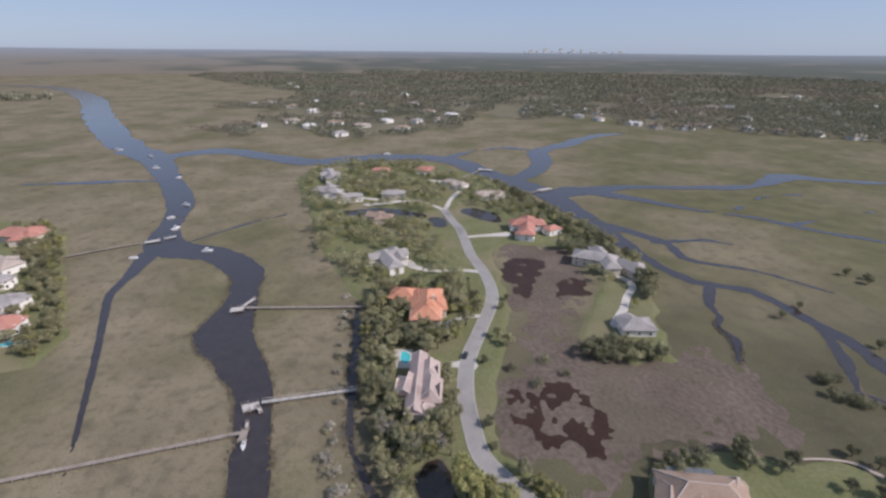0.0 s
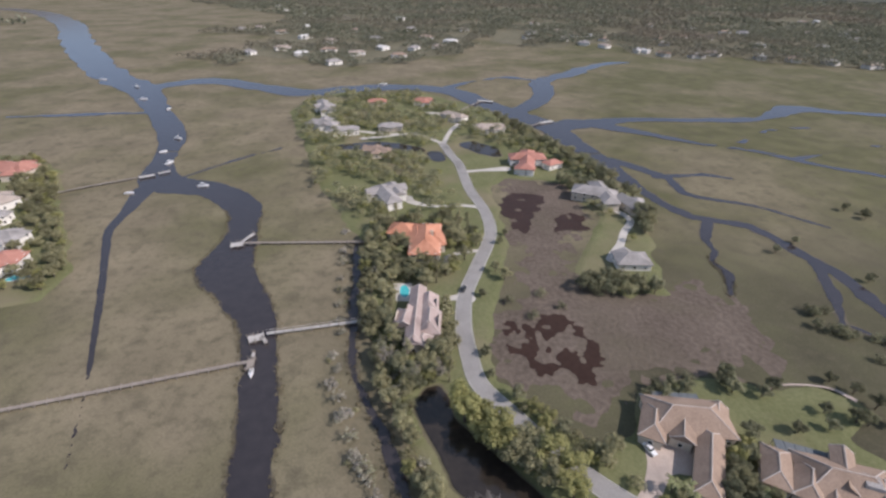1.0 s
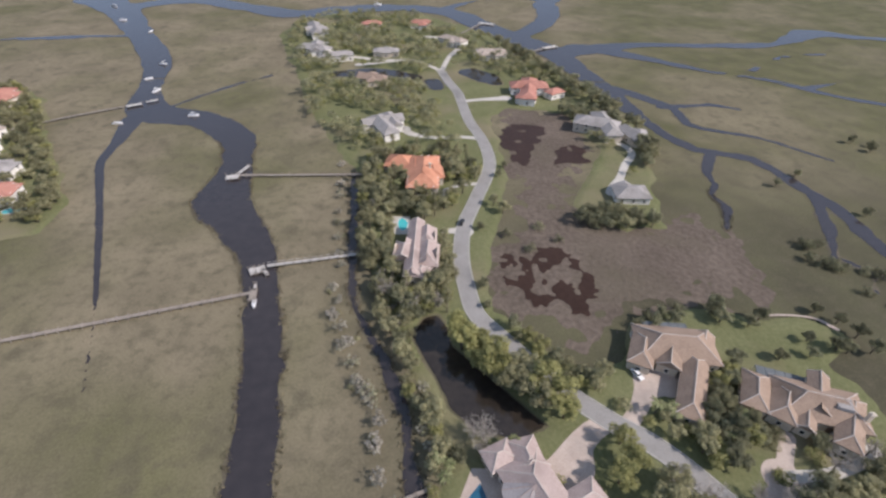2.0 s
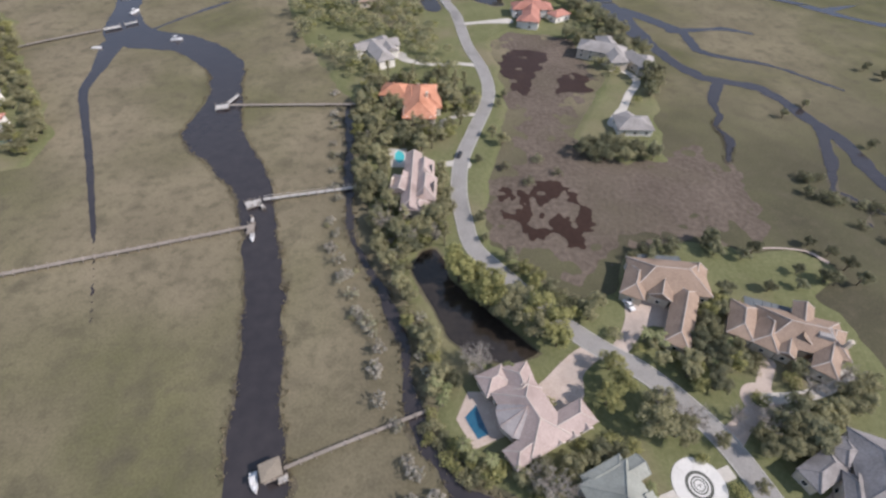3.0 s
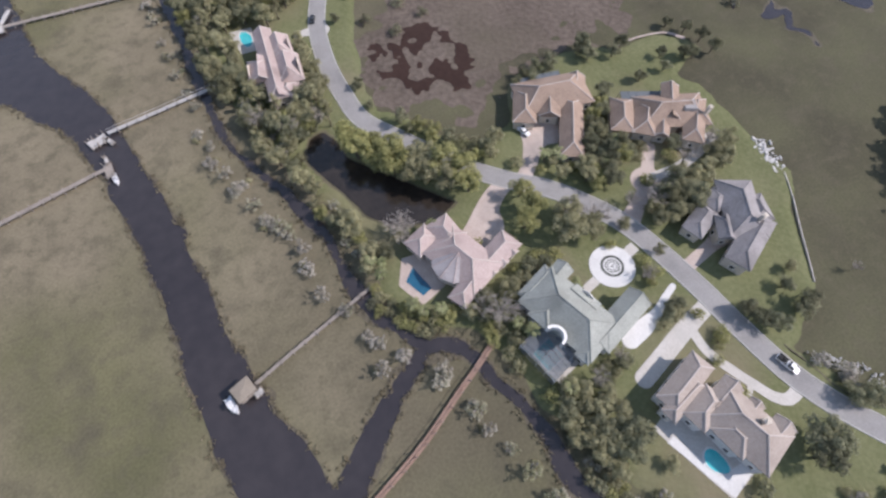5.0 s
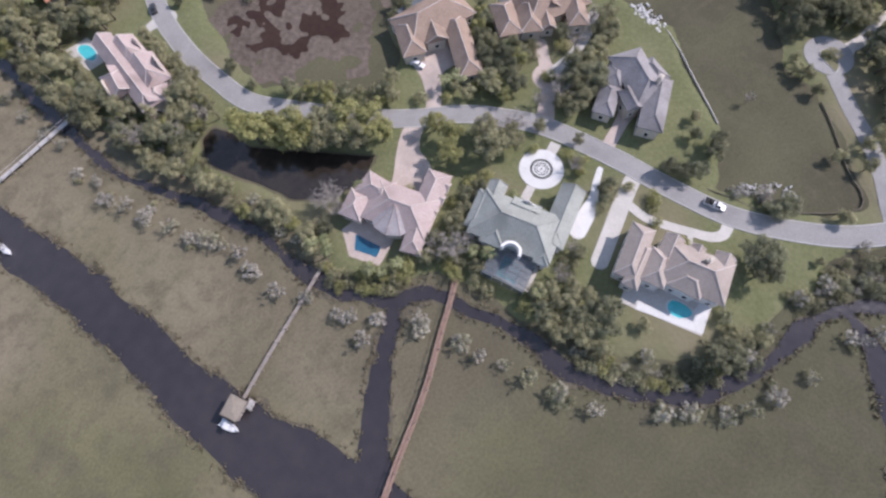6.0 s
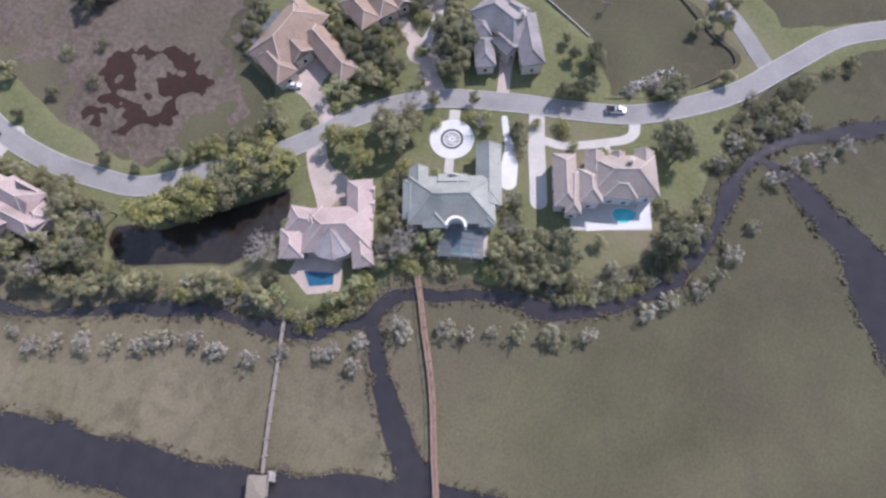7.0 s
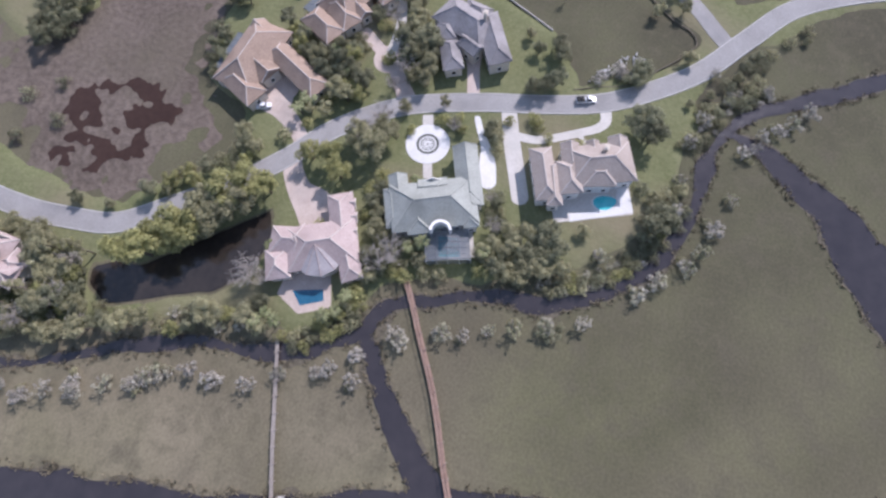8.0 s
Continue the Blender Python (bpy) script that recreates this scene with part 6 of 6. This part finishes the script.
# Trees that stand out singly: style, tone, scale, places.
SINGLES = [
    ("oak", FRESH, 1.05, [(49.9, 62.6), (46.6, 52.2), (51, 57)]), ("oak", OLIVE, 1.15, [(59.5, 51.5), (62.5, 43.6), (56, 45.5)]),
    ("oak", DARK, 1.15, [(85.4, -25.0), (82.5, -28.6), (57, -34.4)]), ("round", DARK, 1.2, [(91.5, 3.6), (94.5, 1.0), (103.5, 1.8), (100.7, -20.6), (103.5, -22.1), (155.9, 13.6), (90, 7), (106, 3.4)]),
    ("round", DARK, .8, [(17.8, 123.4), (18.6, 113.4), (19.6, 158.8), (104, 9), (35.6, 212), (32, 203)]), ("oak", OLIVE, .75, [(51.2, 84), (47.8, 79.4), (27, 177), (30.6, 171.5)]),
    ("round", FRESH, .6, [(74.0, 25.2), (72.2, 27.5), (71, 23.4)]), ("round", OLIVE, .7, [(50.3, -17.2), (78, 30.8), (73.4, 41.6), (109, 13)]),
    ("oak", DARK, .7, [(98.2, 111.6), (106.9, 104), (111.7, 106.5), (134.3, 110.6), (138.7, 105.5), (141, 99.2), (141.5, 92.8), (130.6, 94), (133.5, 92.8), (120.3, 91.2), (122.8, 97.3), (109.5, 90.2), (98, 106)]),
    ("round", DARK, .9, [(96.5, 110), (240, 243), (244, 232), (248, 238), (169, 195), (154, 146), (157, 136), (150, 139), (185, 205), (196, 170)]),
    ("shrub", FRESH, 1.4, [(66.8, 37.6), (72.6, 30.2), (88.5, 52.8), (77.5, 11), (78.2, 2.6), (80.2, 4), (75, -1.4), (73.4, -18.4), (30.5, 52), (76, -10)]),
    ("shrub", DARK, 1.9, [(153, 148.5), (159, 148), (153.8, 135.6), (158, 132.6), (161, 133.5), (169, 131.8), (171, 130.4), (173.5, 129.4), (176, 121.2), (179, 119), (182.4, 117), (185, 117.4), (187.7, 118), (195.8, 145.4), (203, 133), (201, 135)]),
    ("shrub", OLIVE, 1.2, [(159.5, -0.6), (160.4, -2.2), (167, 131), (180, 118), (156, 134)]),
    ("shrub", DARK, 1.6, [(39, 145), (52, 151), (45, 160), (70, 160), (30, 155), (160, 120), (166, 112), (172, 128)]),
    ("oak", OLIVE, .8, [(-181, 171), (-176, 181), (-181, 190), (-170, 163), (-205, 215), (-210, 225), (-230, 246), (-218, 232), (-195, 160), (-222, 160), (-250, 262), (-262, 272), (-240, 205), (-226, 212), (-300, 312), (-325, 318), (-255, 225), (-276, 262)]),
    ("round", OLIVE, .85, [(143.5, -6), (148.5, 5.8), (146.3, -0.4), (128.4, -22.8), (142.6, -26.4), (136.5, -26.2), (131.3, -30.5), (139.7, -30.3), (112.7, -34.6), (146, 3)]),
    ("round", FRESH, .9, [(-186, 163), (-200, 152), (-178, 172), (-232, 258), (-244, 268), (-212, 163), (-186, 200)]),
]
for style, tone, size, places in SINGLES:
    for i, (x, y) in enumerate(places):
        plant(style, tone, x, y, size, i + 50)

# Pale shrubs along the marsh edge.
PALE_SOUTH = [(-35.2, 109), (-31.7, 103), (-29.4, 95.7), (-25.6, 88.7), (-23.5, 82.3), (-20.8, 80), (-19, 76.5), (-15.6, 69), (-15.6, 62.6), (-13.9, 53), (-9.2, 46.8), (-6.1, 37.6), (-4, 35), (0.9, 29.8),
              (-5.1, 28), (7.1, 19.8), (9, 22), (12.9, 10.9), (13.9, 5.3), (17.3, -0.5), (19.2, -6.6), (22.3, -13.8), (21, -15.4), (25.8, -22.4), (37.1, -34.3), (42.3, -38.3)]
PALE_EAST = [(48.2, -44.5), (53, -47.3), (60.4, -49.8), (70.6, -52.8), (85.9, -54), (92.8, -58.5), (95.2, -62.5), (72.4, -38.6), (85.3, -39.5), (62.2, -39.3), (93, -43), (101.6, -48), (44.5, -23), (110, -43),
             (88, -56.5), (104, -70), (99, -66), (99.5, -11), (102.5, -17.5), (104, -15.4), (94, -41.5), (108, -58)]
PALE_NORTH = [(-27.4, 97.5), (-17.8, 74.5), (-40, 152), (-36, 135), (-37, 122.6), (-43, 171), (-44, 183), (-38, 142), (-41, 162), (-34, 116), (-46, 195), (-48, 214), (-45, 188)]
for places, size in ((PALE_SOUTH, 1.3), (PALE_EAST, 1.2), (PALE_NORTH, 1.0)):
    for i, (x, y) in enumerate(places):
        plant("pale", PALE, x, y, size, i + 90, 0.0)
        r = random.Random(i)
        if i % 2 == 0:
            plant("shrub", DARK if i % 4 else OLIVE, x + r.uniform(-2.5, 2.5), y + r.uniform(-2.5, 2.5), 0.9, i, 0.0)

# Bare grey trees.
BARE = limbs_mesh("trunk", 8.0, 4.2, 4, BARK_PALE, 16, 9, 0.24)
for i, (x, y, s) in enumerate([(28.4, 30.4, 1.05), (24.6, 33.6, .8), (10.4, 64.4, .8), (12, 61, .6), (67.4, 46.6, .9), (34, 28.6, .6), (79, 48, .6), (126, 6, .4), (60.6, 49.9, .9), (64.5, 46.4, .8), (70.7, 25.8, .6), (13.2, 64, .9), (52.2, 9.5, .5), (44.3, 6.2, .6), (103.4, 55.2, .8), (115, 59, .7), (85.2, 45.3, .8), (92.6, 47.5, .8), (-17, 118, .9), (-8, 112, .8), (-12, 104, .6)]):
    t = thing("bare_tree", (x, y, LAND), "leafless pale grey tree with fine twigs", "tree", "bare trees", turn=i * 1.3)
    part("trunk", BARE, None, t)
    t.scale = (s, s, s)

# Palms.
FROND = Shape()
for k in range(7):
    u = k / 6
    w = 0.34 * math.sin(math.pi * min(1, u * 0.9 + 0.12))
    x, z = 2.3 * u, 0.75 * u - 1.5 * u * u
    FROND.v += [(x, -w, z - 0.12), (x, 0, z + 0.03), (x, w, z - 0.12)]
FROND.f = [(3 * k + i, 3 * k + 3 + i, 3 * k + 4 + i, 3 * k + 1 + i) for k in range(6) for i in (0, 1)]
FROND = data_of("frond", FROND.v, FROND.f, LEAF_PALM)
STEM = Shape().tube([(0, 0, -0.2), (0.1, 0, 2.2), (0.25, 0.05, 4.6)], [0.24, 0.17, 0.2], 7)
STEM = data_of("trunk", STEM.v, STEM.f, BARK)
PALMS = [(20.6, 62), (23, 60.5), (2.6, 52.4), (3.6, 55.5), (1.4, 57), (7.6, 41), (9.5, 38.2), (14.4, 37.0), (33.6, 23.2), (31.2, 26.0), (36.2, 6.5), (50.8, 31.0), (49.4, 28.4), (52, 21.2), (49.6, 20.6),
         (66.2, 71), (63, 71.6), (66.8, 69), (85.4, 68.4), (83, 72), (79.5, 63), (-2, 186), (8, 186), (6, 204), (-18, 190)]
for i, (x, y) in enumerate(PALMS):
    p = thing("palm_tree", (x, y, LAND - 0.1), "cabbage palm with drooping olive fronds", "tree", "palms", turn=i * 2.1)
    part("trunk", STEM, None, p)
    for k in range(13):
        f = part("frond", FROND, None, p)
        f.location, f.rotation_euler = (0.25, 0.05, 4.5), (0, -0.5 + 0.75 * ((k * 0.38) % 1.0), k * 2.4)
    s = 0.8 + 0.35 * ((i * 0.37) % 1)
    p.scale = (s, s, s)

# ---------------------------------------------------------------- woods too far to count
def woods(name, places, leaves, spray, label, mat, tall=9.0, wide=4.6):
    """Many trees as one mesh: uneven heaps of leaf sprays at the places."""
    rnd = np.random.RandomState(len(places))
    n = len(places)
    p = np.array(places)
    s = rnd.uniform(0.6, 1.25, n)
    d = rnd.normal(0, 1, (n, leaves, 3))
    d /= np.linalg.norm(d, axis=2)[:, :, None]
    d[:, :, 2] = np.abs(d[:, :, 2]) * 1.0 - 0.25
    r = rnd.uniform(0.55, 1.1, (n, leaves, 1))
    c = d * r * (s * wide)[:, None, None] * np.array([1, 1, 0.85])
    c[:, :, :2] += p[:, None, :2]
    c[:, :, 2] += (s * tall * 0.6)[:, None]
    v, f = tuft_quads(c.reshape(-1, 3), d.reshape(-1, 3), spray, rnd)
    ob = new(name, data_of(name, v.tolist(), f.tolist(), mat))
    return tagged(ob, label, "woods", kind="stuff")


def wood_places(field, x0, x1, y0, y1, gap, seed):
    rnd = np.random.RandomState(seed)
    nx, ny = int((x1 - x0) / gap), int((y1 - y0) / gap)
    gx, gy = np.meshgrid(np.arange(nx), np.arange(ny), indexing="ij")
    x = x0 + (gx + rnd.uniform(-0.1, 1.1, gx.shape)) * gap
    y = y0 + (gy + rnd.uniform(-0.1, 1.1, gy.shape)) * gap
    keep = field(x, y) < 0
    return np.c_[x[keep], y[keep]]


NORTH_WOOD = [(-80, 275), (-55, 245), (-38, 225), (-18, 236), (16, 232), (14, 290), (6, 350), (30, 372), (60, 330), (98, 300), (106, 312), (84, 360), (70, 405), (46, 452), (-11, 520), (-100, 528), (-132, 490), (-132, 440), (-98, 345)]
SPIT_WOOD = [(80, 275), (100, 280), (118, 276), (122, 240), (112, 212), (104, 220), (104, 196), (98, 200), (88, 235)]


def north_field(x, y):
    f = np.minimum(in_ring(x, y, NORTH_WOOD), in_ring(x, y, SPIT_WOOD) + 2)
    f = np.maximum(f, 1.5 - np.minimum(pond_edge(x, y), pond_edge(x, y + 10)))
    f = np.maximum(f, 2.0 - near_line(x, y, ROAD_LINE))
    for words, mat, bands in DRIVES[9:]:
        for rows in bands:
            f = np.maximum(f, 1.5 - near_line(x, y, rows))
    for ring in FOOTPRINTS:
        f = np.maximum(f, 3.2 - in_ring(x, y, ring))
    return np.where(cloudy(x, y, 15, 11) > 0.62, 1.0, f)


north_places = wood_places(north_field, -140, 130, 195, 530, 5.4, 5)
third = np.arange(len(north_places)) % 4
woods("island_wood", north_places[third < 2], 130, 0.46, "mixed oaks and pines over the island's north", LEAF_OAK, 8.5, 3.3)
woods("island_wood", north_places[third == 2], 130, 0.46, "dark evergreens among the island's trees", LEAF_DARK, 12.0, 3.0)
woods("island_wood", north_places[third == 3], 130, 0.44, "fresh green trees between the island's houses", LEAF_FRESH, 7.0, 3.2)

PENINSULA = [(-392, 752), (-301, 703), (-258, 781), (-145, 680), (-50, 734), (22, 794), (99, 1014), (151, 1256), (-38, 1891), (-438, 2795), (-844, 3416), (-1233, 3034), (-1201, 2352), (-722, 1809), (-403, 1467), (-393, 1215), (-525, 1102), (-300, 990), (-345, 863)]
MAINLAND = [(99, 1014), (151, 889), (247, 933), (329, 981), (340, 828), (392, 769), (504, 836), (498, 746), (618, 725), (654, 679), (900, 640), (1500, 500), (4500, 800), (4500, 4500), (-783, 4900), (-438, 2795), (-38, 1891), (151, 1256)]
FAR_WEST = [(-4500, 1500), (-1900, 2400), (-1500, 3200), (-800, 4500), (-4500, 4500)]


def mainland_field(x, y):
    f = in_ring(x, y, MAINLAND) + (cloudy(x, y, 60, 12) - 0.5) * 50
    return np.where((cloudy(x, y, 38, 13) > 0.74) | (cloudy(x, y, 130, 33) > 0.80), 1.0, f)


def peninsula_field(x, y):
    f = in_ring(x, y, PENINSULA) + (cloudy(x, y, 40, 14) - 0.5) * 45
    return np.where(cloudy(x, y, 30, 15) > 0.60, 1.0, f)


def west_field(x, y):
    return np.minimum(in_ring(x, y, FAR_WEST), np.hypot((x + 1150) / 2.2, y - 1200) - 60) + (cloudy(x, y, 90, 16) - 0.5) * 90


FLOOR = lambda x, y: np.minimum(in_ring(x, y, MAINLAND), in_ring(x, y, PENINSULA) + 6) + (cloudy(x, y, 40, 14) - 0.5) * 40
floor_sheet = spread(FLOOR, -1300, 2300, 640, 2900, 18.0, level(0.35))
tagged(part("forest_floor", floor_sheet, UNDERGROWTH), "dark leaf-strewn ground under the woods", "forest floor", kind="structure")
woods("woods", wood_places(mainland_field, 60, 1150, 620, 1250, 8.6, 1), 21, 1.3, "dense mainland woods of oak and pine", WOODS, 11.0, 4.4)
woods("woods", wood_places(mainland_field, -250, 1900, 1250, 2150, 17.0, 2), 16, 2.7, "mainland woods stretching to the distance", WOODS, 12.0, 6.8)
woods("woods", wood_places(mainland_field, -800, 2400, 2150, 2850, 22.0, 3), 14, 3.8, "distant woods towards the coast", WOODS, 14.0, 14.0)
woods("woods", wood_places(peninsula_field, -600, 160, 670, 1300, 8.2, 4), 22, 1.2, "scattered trees between houses on the far shore", WOODS, 8.5, 4.0)
woods("woods", wood_places(peninsula_field, -1300, 200, 1300, 2600, 14.0, 6), 16, 2.4, "thin distant woods along the marsh", WOODS, 10.0, 7.5)
woods("woods", wood_places(west_field, -2400, -800, 1100, 2600, 24.0, 7), 14, 3.6, "distant woods beyond the western marsh", WOODS, 13.0, 18.0)

# Tufts of marsh grass along the water's edge.
tuft_rnd = np.random.RandomState(12)
tx, ty = tuft_rnd.uniform(-150, 135, 90000), tuft_rnd.uniform(-95, 240, 90000)
edge = water_edge(tx, ty, 1.0, 9.0)
keep = (edge > -0.4) & (edge < 1.3) & (land_edge(tx, ty) > 0.5)
tx, ty = tx[keep][:7000], ty[keep][:7000]
blades = 5
c = np.stack([np.repeat(tx, blades), np.repeat(ty, blades), np.zeros(len(tx) * blades)], 1)
c += np.c_[tuft_rnd.normal(0, 0.35, (len(c), 2)), tuft_rnd.uniform(0.1, 0.45, len(c))]
v, f = tuft_quads(c, np.tile([0.6, 0.0, 0.5], (len(c), 1)), 0.26, tuft_rnd)
tagged(new("marsh_tufts", data_of("marsh_tufts", v.tolist(), f.tolist(), TUFT)), "ragged brown and olive grass tufts along the creeks", "marsh grass", kind="stuff")

# Houses on the far shores, seen small.
far_rnd = random.Random(11)
FAR_SITES = [(-300, 800), (-262, 850), (-215, 790), (-180, 830), (-150, 715), (-130, 800), (-95, 860), (-60, 780), (-40, 860), (0, 880), (25, 950), (-20, 1010), (-120, 980), (-200, 940), (-260, 1000),
             (-330, 1080), (-430, 1120), (-400, 1160), (-300, 1180), (-180, 1120), (-60, 1150), (60, 1150), (350, 850), (375, 815), (420, 800), (460, 825), (520, 790), (560, 770), (600, 745), (640, 715), (690, 700), (760, 690),
             (-700, 2000), (-560, 1850), (-480, 1650), (-620, 2250), (-380, 1500), (-250, 1400), (-100, 1400)]
FAR_SITES += [(float(far_rnd.uniform(180 + 0.1 * k, 900 + 6 * k)), float(far_rnd.uniform(900, 1150 + 14 * k))) for k in range(34)]
for k, (x, y) in enumerate(FAR_SITES):
    a = far_rnd.uniform(0, math.pi)
    ln, w = far_rnd.uniform(18, 28), far_rnd.uniform(10, 13)
    c, s = math.cos(a) * ln / 2, math.sin(a) * ln / 2
    q = far_rnd.uniform(-0.6, 0.6)
    roof, words = [(TILE_GREY, "grey"), (TILE_SALMON, "salmon"), (WHITE_STONE, "white"), (TILE_BROWN, "brown")][k % 4]
    house("distant pale house with %s roof among trees" % words,
          [(x - c, y - s, x + c, y + s, w, 5.2, "hh"), (x + c * q + s * 0.8, y + s * q - c * 0.8, x + c * q - s * 0.8, y + s * q + c * 0.8, 9, 5.0, "hh")],
          roof, STUCCO_WHITE, 0.42, False, "far shore houses", 0.1)

# City towers on the horizon.
for k in range(14):
    x = 500 + 40 * k + far_rnd.uniform(-14, 14)
    y = math.sqrt(3000.0**2 - x * x)
    tall = 115 + far_rnd.uniform(2, 22) * (1.0 if 2 < k < 10 else 0.5)
    t = thing("tower_block", (x, y, 0), "pale high-rise on the hazy horizon", "building", "skyline")
    wide = far_rnd.uniform(10, 24)
    part("wall", Shape().box((0, 0, 0), (wide, 24, tall)).box((wide * 0.2, 0, tall), (wide * 0.35, 12, 6)), STUCCO_WHITE, t)
    part("roof", Shape().box((0, 0, tall), (wide + 1, 25, 1.2)), CONCRETE, t)

# ---------------------------------------------------------------- distance
# Unlit backdrop: land as it looks in daylight, haze painted in with height.
def far_material():
    m = bpy.data.materials.new("distant_shore_painted_haze")
    m.use_nodes = True
    n, l = m.node_tree.nodes, m.node_tree.links
    n.remove(n["Principled BSDF"])
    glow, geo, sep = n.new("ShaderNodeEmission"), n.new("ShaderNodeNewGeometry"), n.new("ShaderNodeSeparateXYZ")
    l.new(geo.outputs["Position"], sep.inputs[0])
    ramp, rng, noise_t = n.new("ShaderNodeValToRGB"), n.new("ShaderNodeMapRange"), n.new("ShaderNodeTexNoise")
    mapping = n.new("ShaderNodeMapping")
    mapping.inputs["Scale"].default_value = (0.0035, 0.0035, 0.06)
    l.new(geo.outputs["Position"], mapping.inputs[0])
    l.new(mapping.outputs[0], noise_t.inputs["Vector"])
    noise_t.inputs["Scale"].default_value, noise_t.inputs["Detail"].default_value = 1.0, 5.0
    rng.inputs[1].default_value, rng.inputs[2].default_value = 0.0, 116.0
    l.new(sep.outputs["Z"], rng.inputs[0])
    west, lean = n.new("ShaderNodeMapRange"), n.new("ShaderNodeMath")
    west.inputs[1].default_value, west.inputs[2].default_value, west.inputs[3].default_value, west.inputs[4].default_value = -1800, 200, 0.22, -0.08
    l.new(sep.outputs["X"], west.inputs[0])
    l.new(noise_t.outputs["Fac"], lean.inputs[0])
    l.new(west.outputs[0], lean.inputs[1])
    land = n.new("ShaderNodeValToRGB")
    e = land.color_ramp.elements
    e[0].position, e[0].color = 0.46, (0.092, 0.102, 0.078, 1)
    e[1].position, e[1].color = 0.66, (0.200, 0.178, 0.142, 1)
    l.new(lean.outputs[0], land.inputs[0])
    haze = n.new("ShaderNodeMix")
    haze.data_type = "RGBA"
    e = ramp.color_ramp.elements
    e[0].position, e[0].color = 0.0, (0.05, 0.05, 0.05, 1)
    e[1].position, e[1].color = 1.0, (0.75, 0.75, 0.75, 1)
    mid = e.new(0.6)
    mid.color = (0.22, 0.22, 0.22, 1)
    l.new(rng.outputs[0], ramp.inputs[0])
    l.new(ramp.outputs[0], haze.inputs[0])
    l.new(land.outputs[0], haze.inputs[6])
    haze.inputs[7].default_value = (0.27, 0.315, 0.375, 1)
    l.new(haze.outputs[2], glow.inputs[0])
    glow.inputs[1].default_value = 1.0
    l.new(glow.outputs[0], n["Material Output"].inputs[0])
    return m


# Ring that glows in its painted colours and stands in for the hazy distance.
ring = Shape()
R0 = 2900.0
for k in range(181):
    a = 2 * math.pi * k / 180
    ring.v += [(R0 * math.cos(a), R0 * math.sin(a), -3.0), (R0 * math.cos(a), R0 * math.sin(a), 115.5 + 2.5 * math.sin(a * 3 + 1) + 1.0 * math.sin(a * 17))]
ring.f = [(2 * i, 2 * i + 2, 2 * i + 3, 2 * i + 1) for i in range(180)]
tagged(part("backdrop", ring, far_material()), "glowing backdrop ring painted as a hazy wooded shoreline", "horizon", kind="structure")
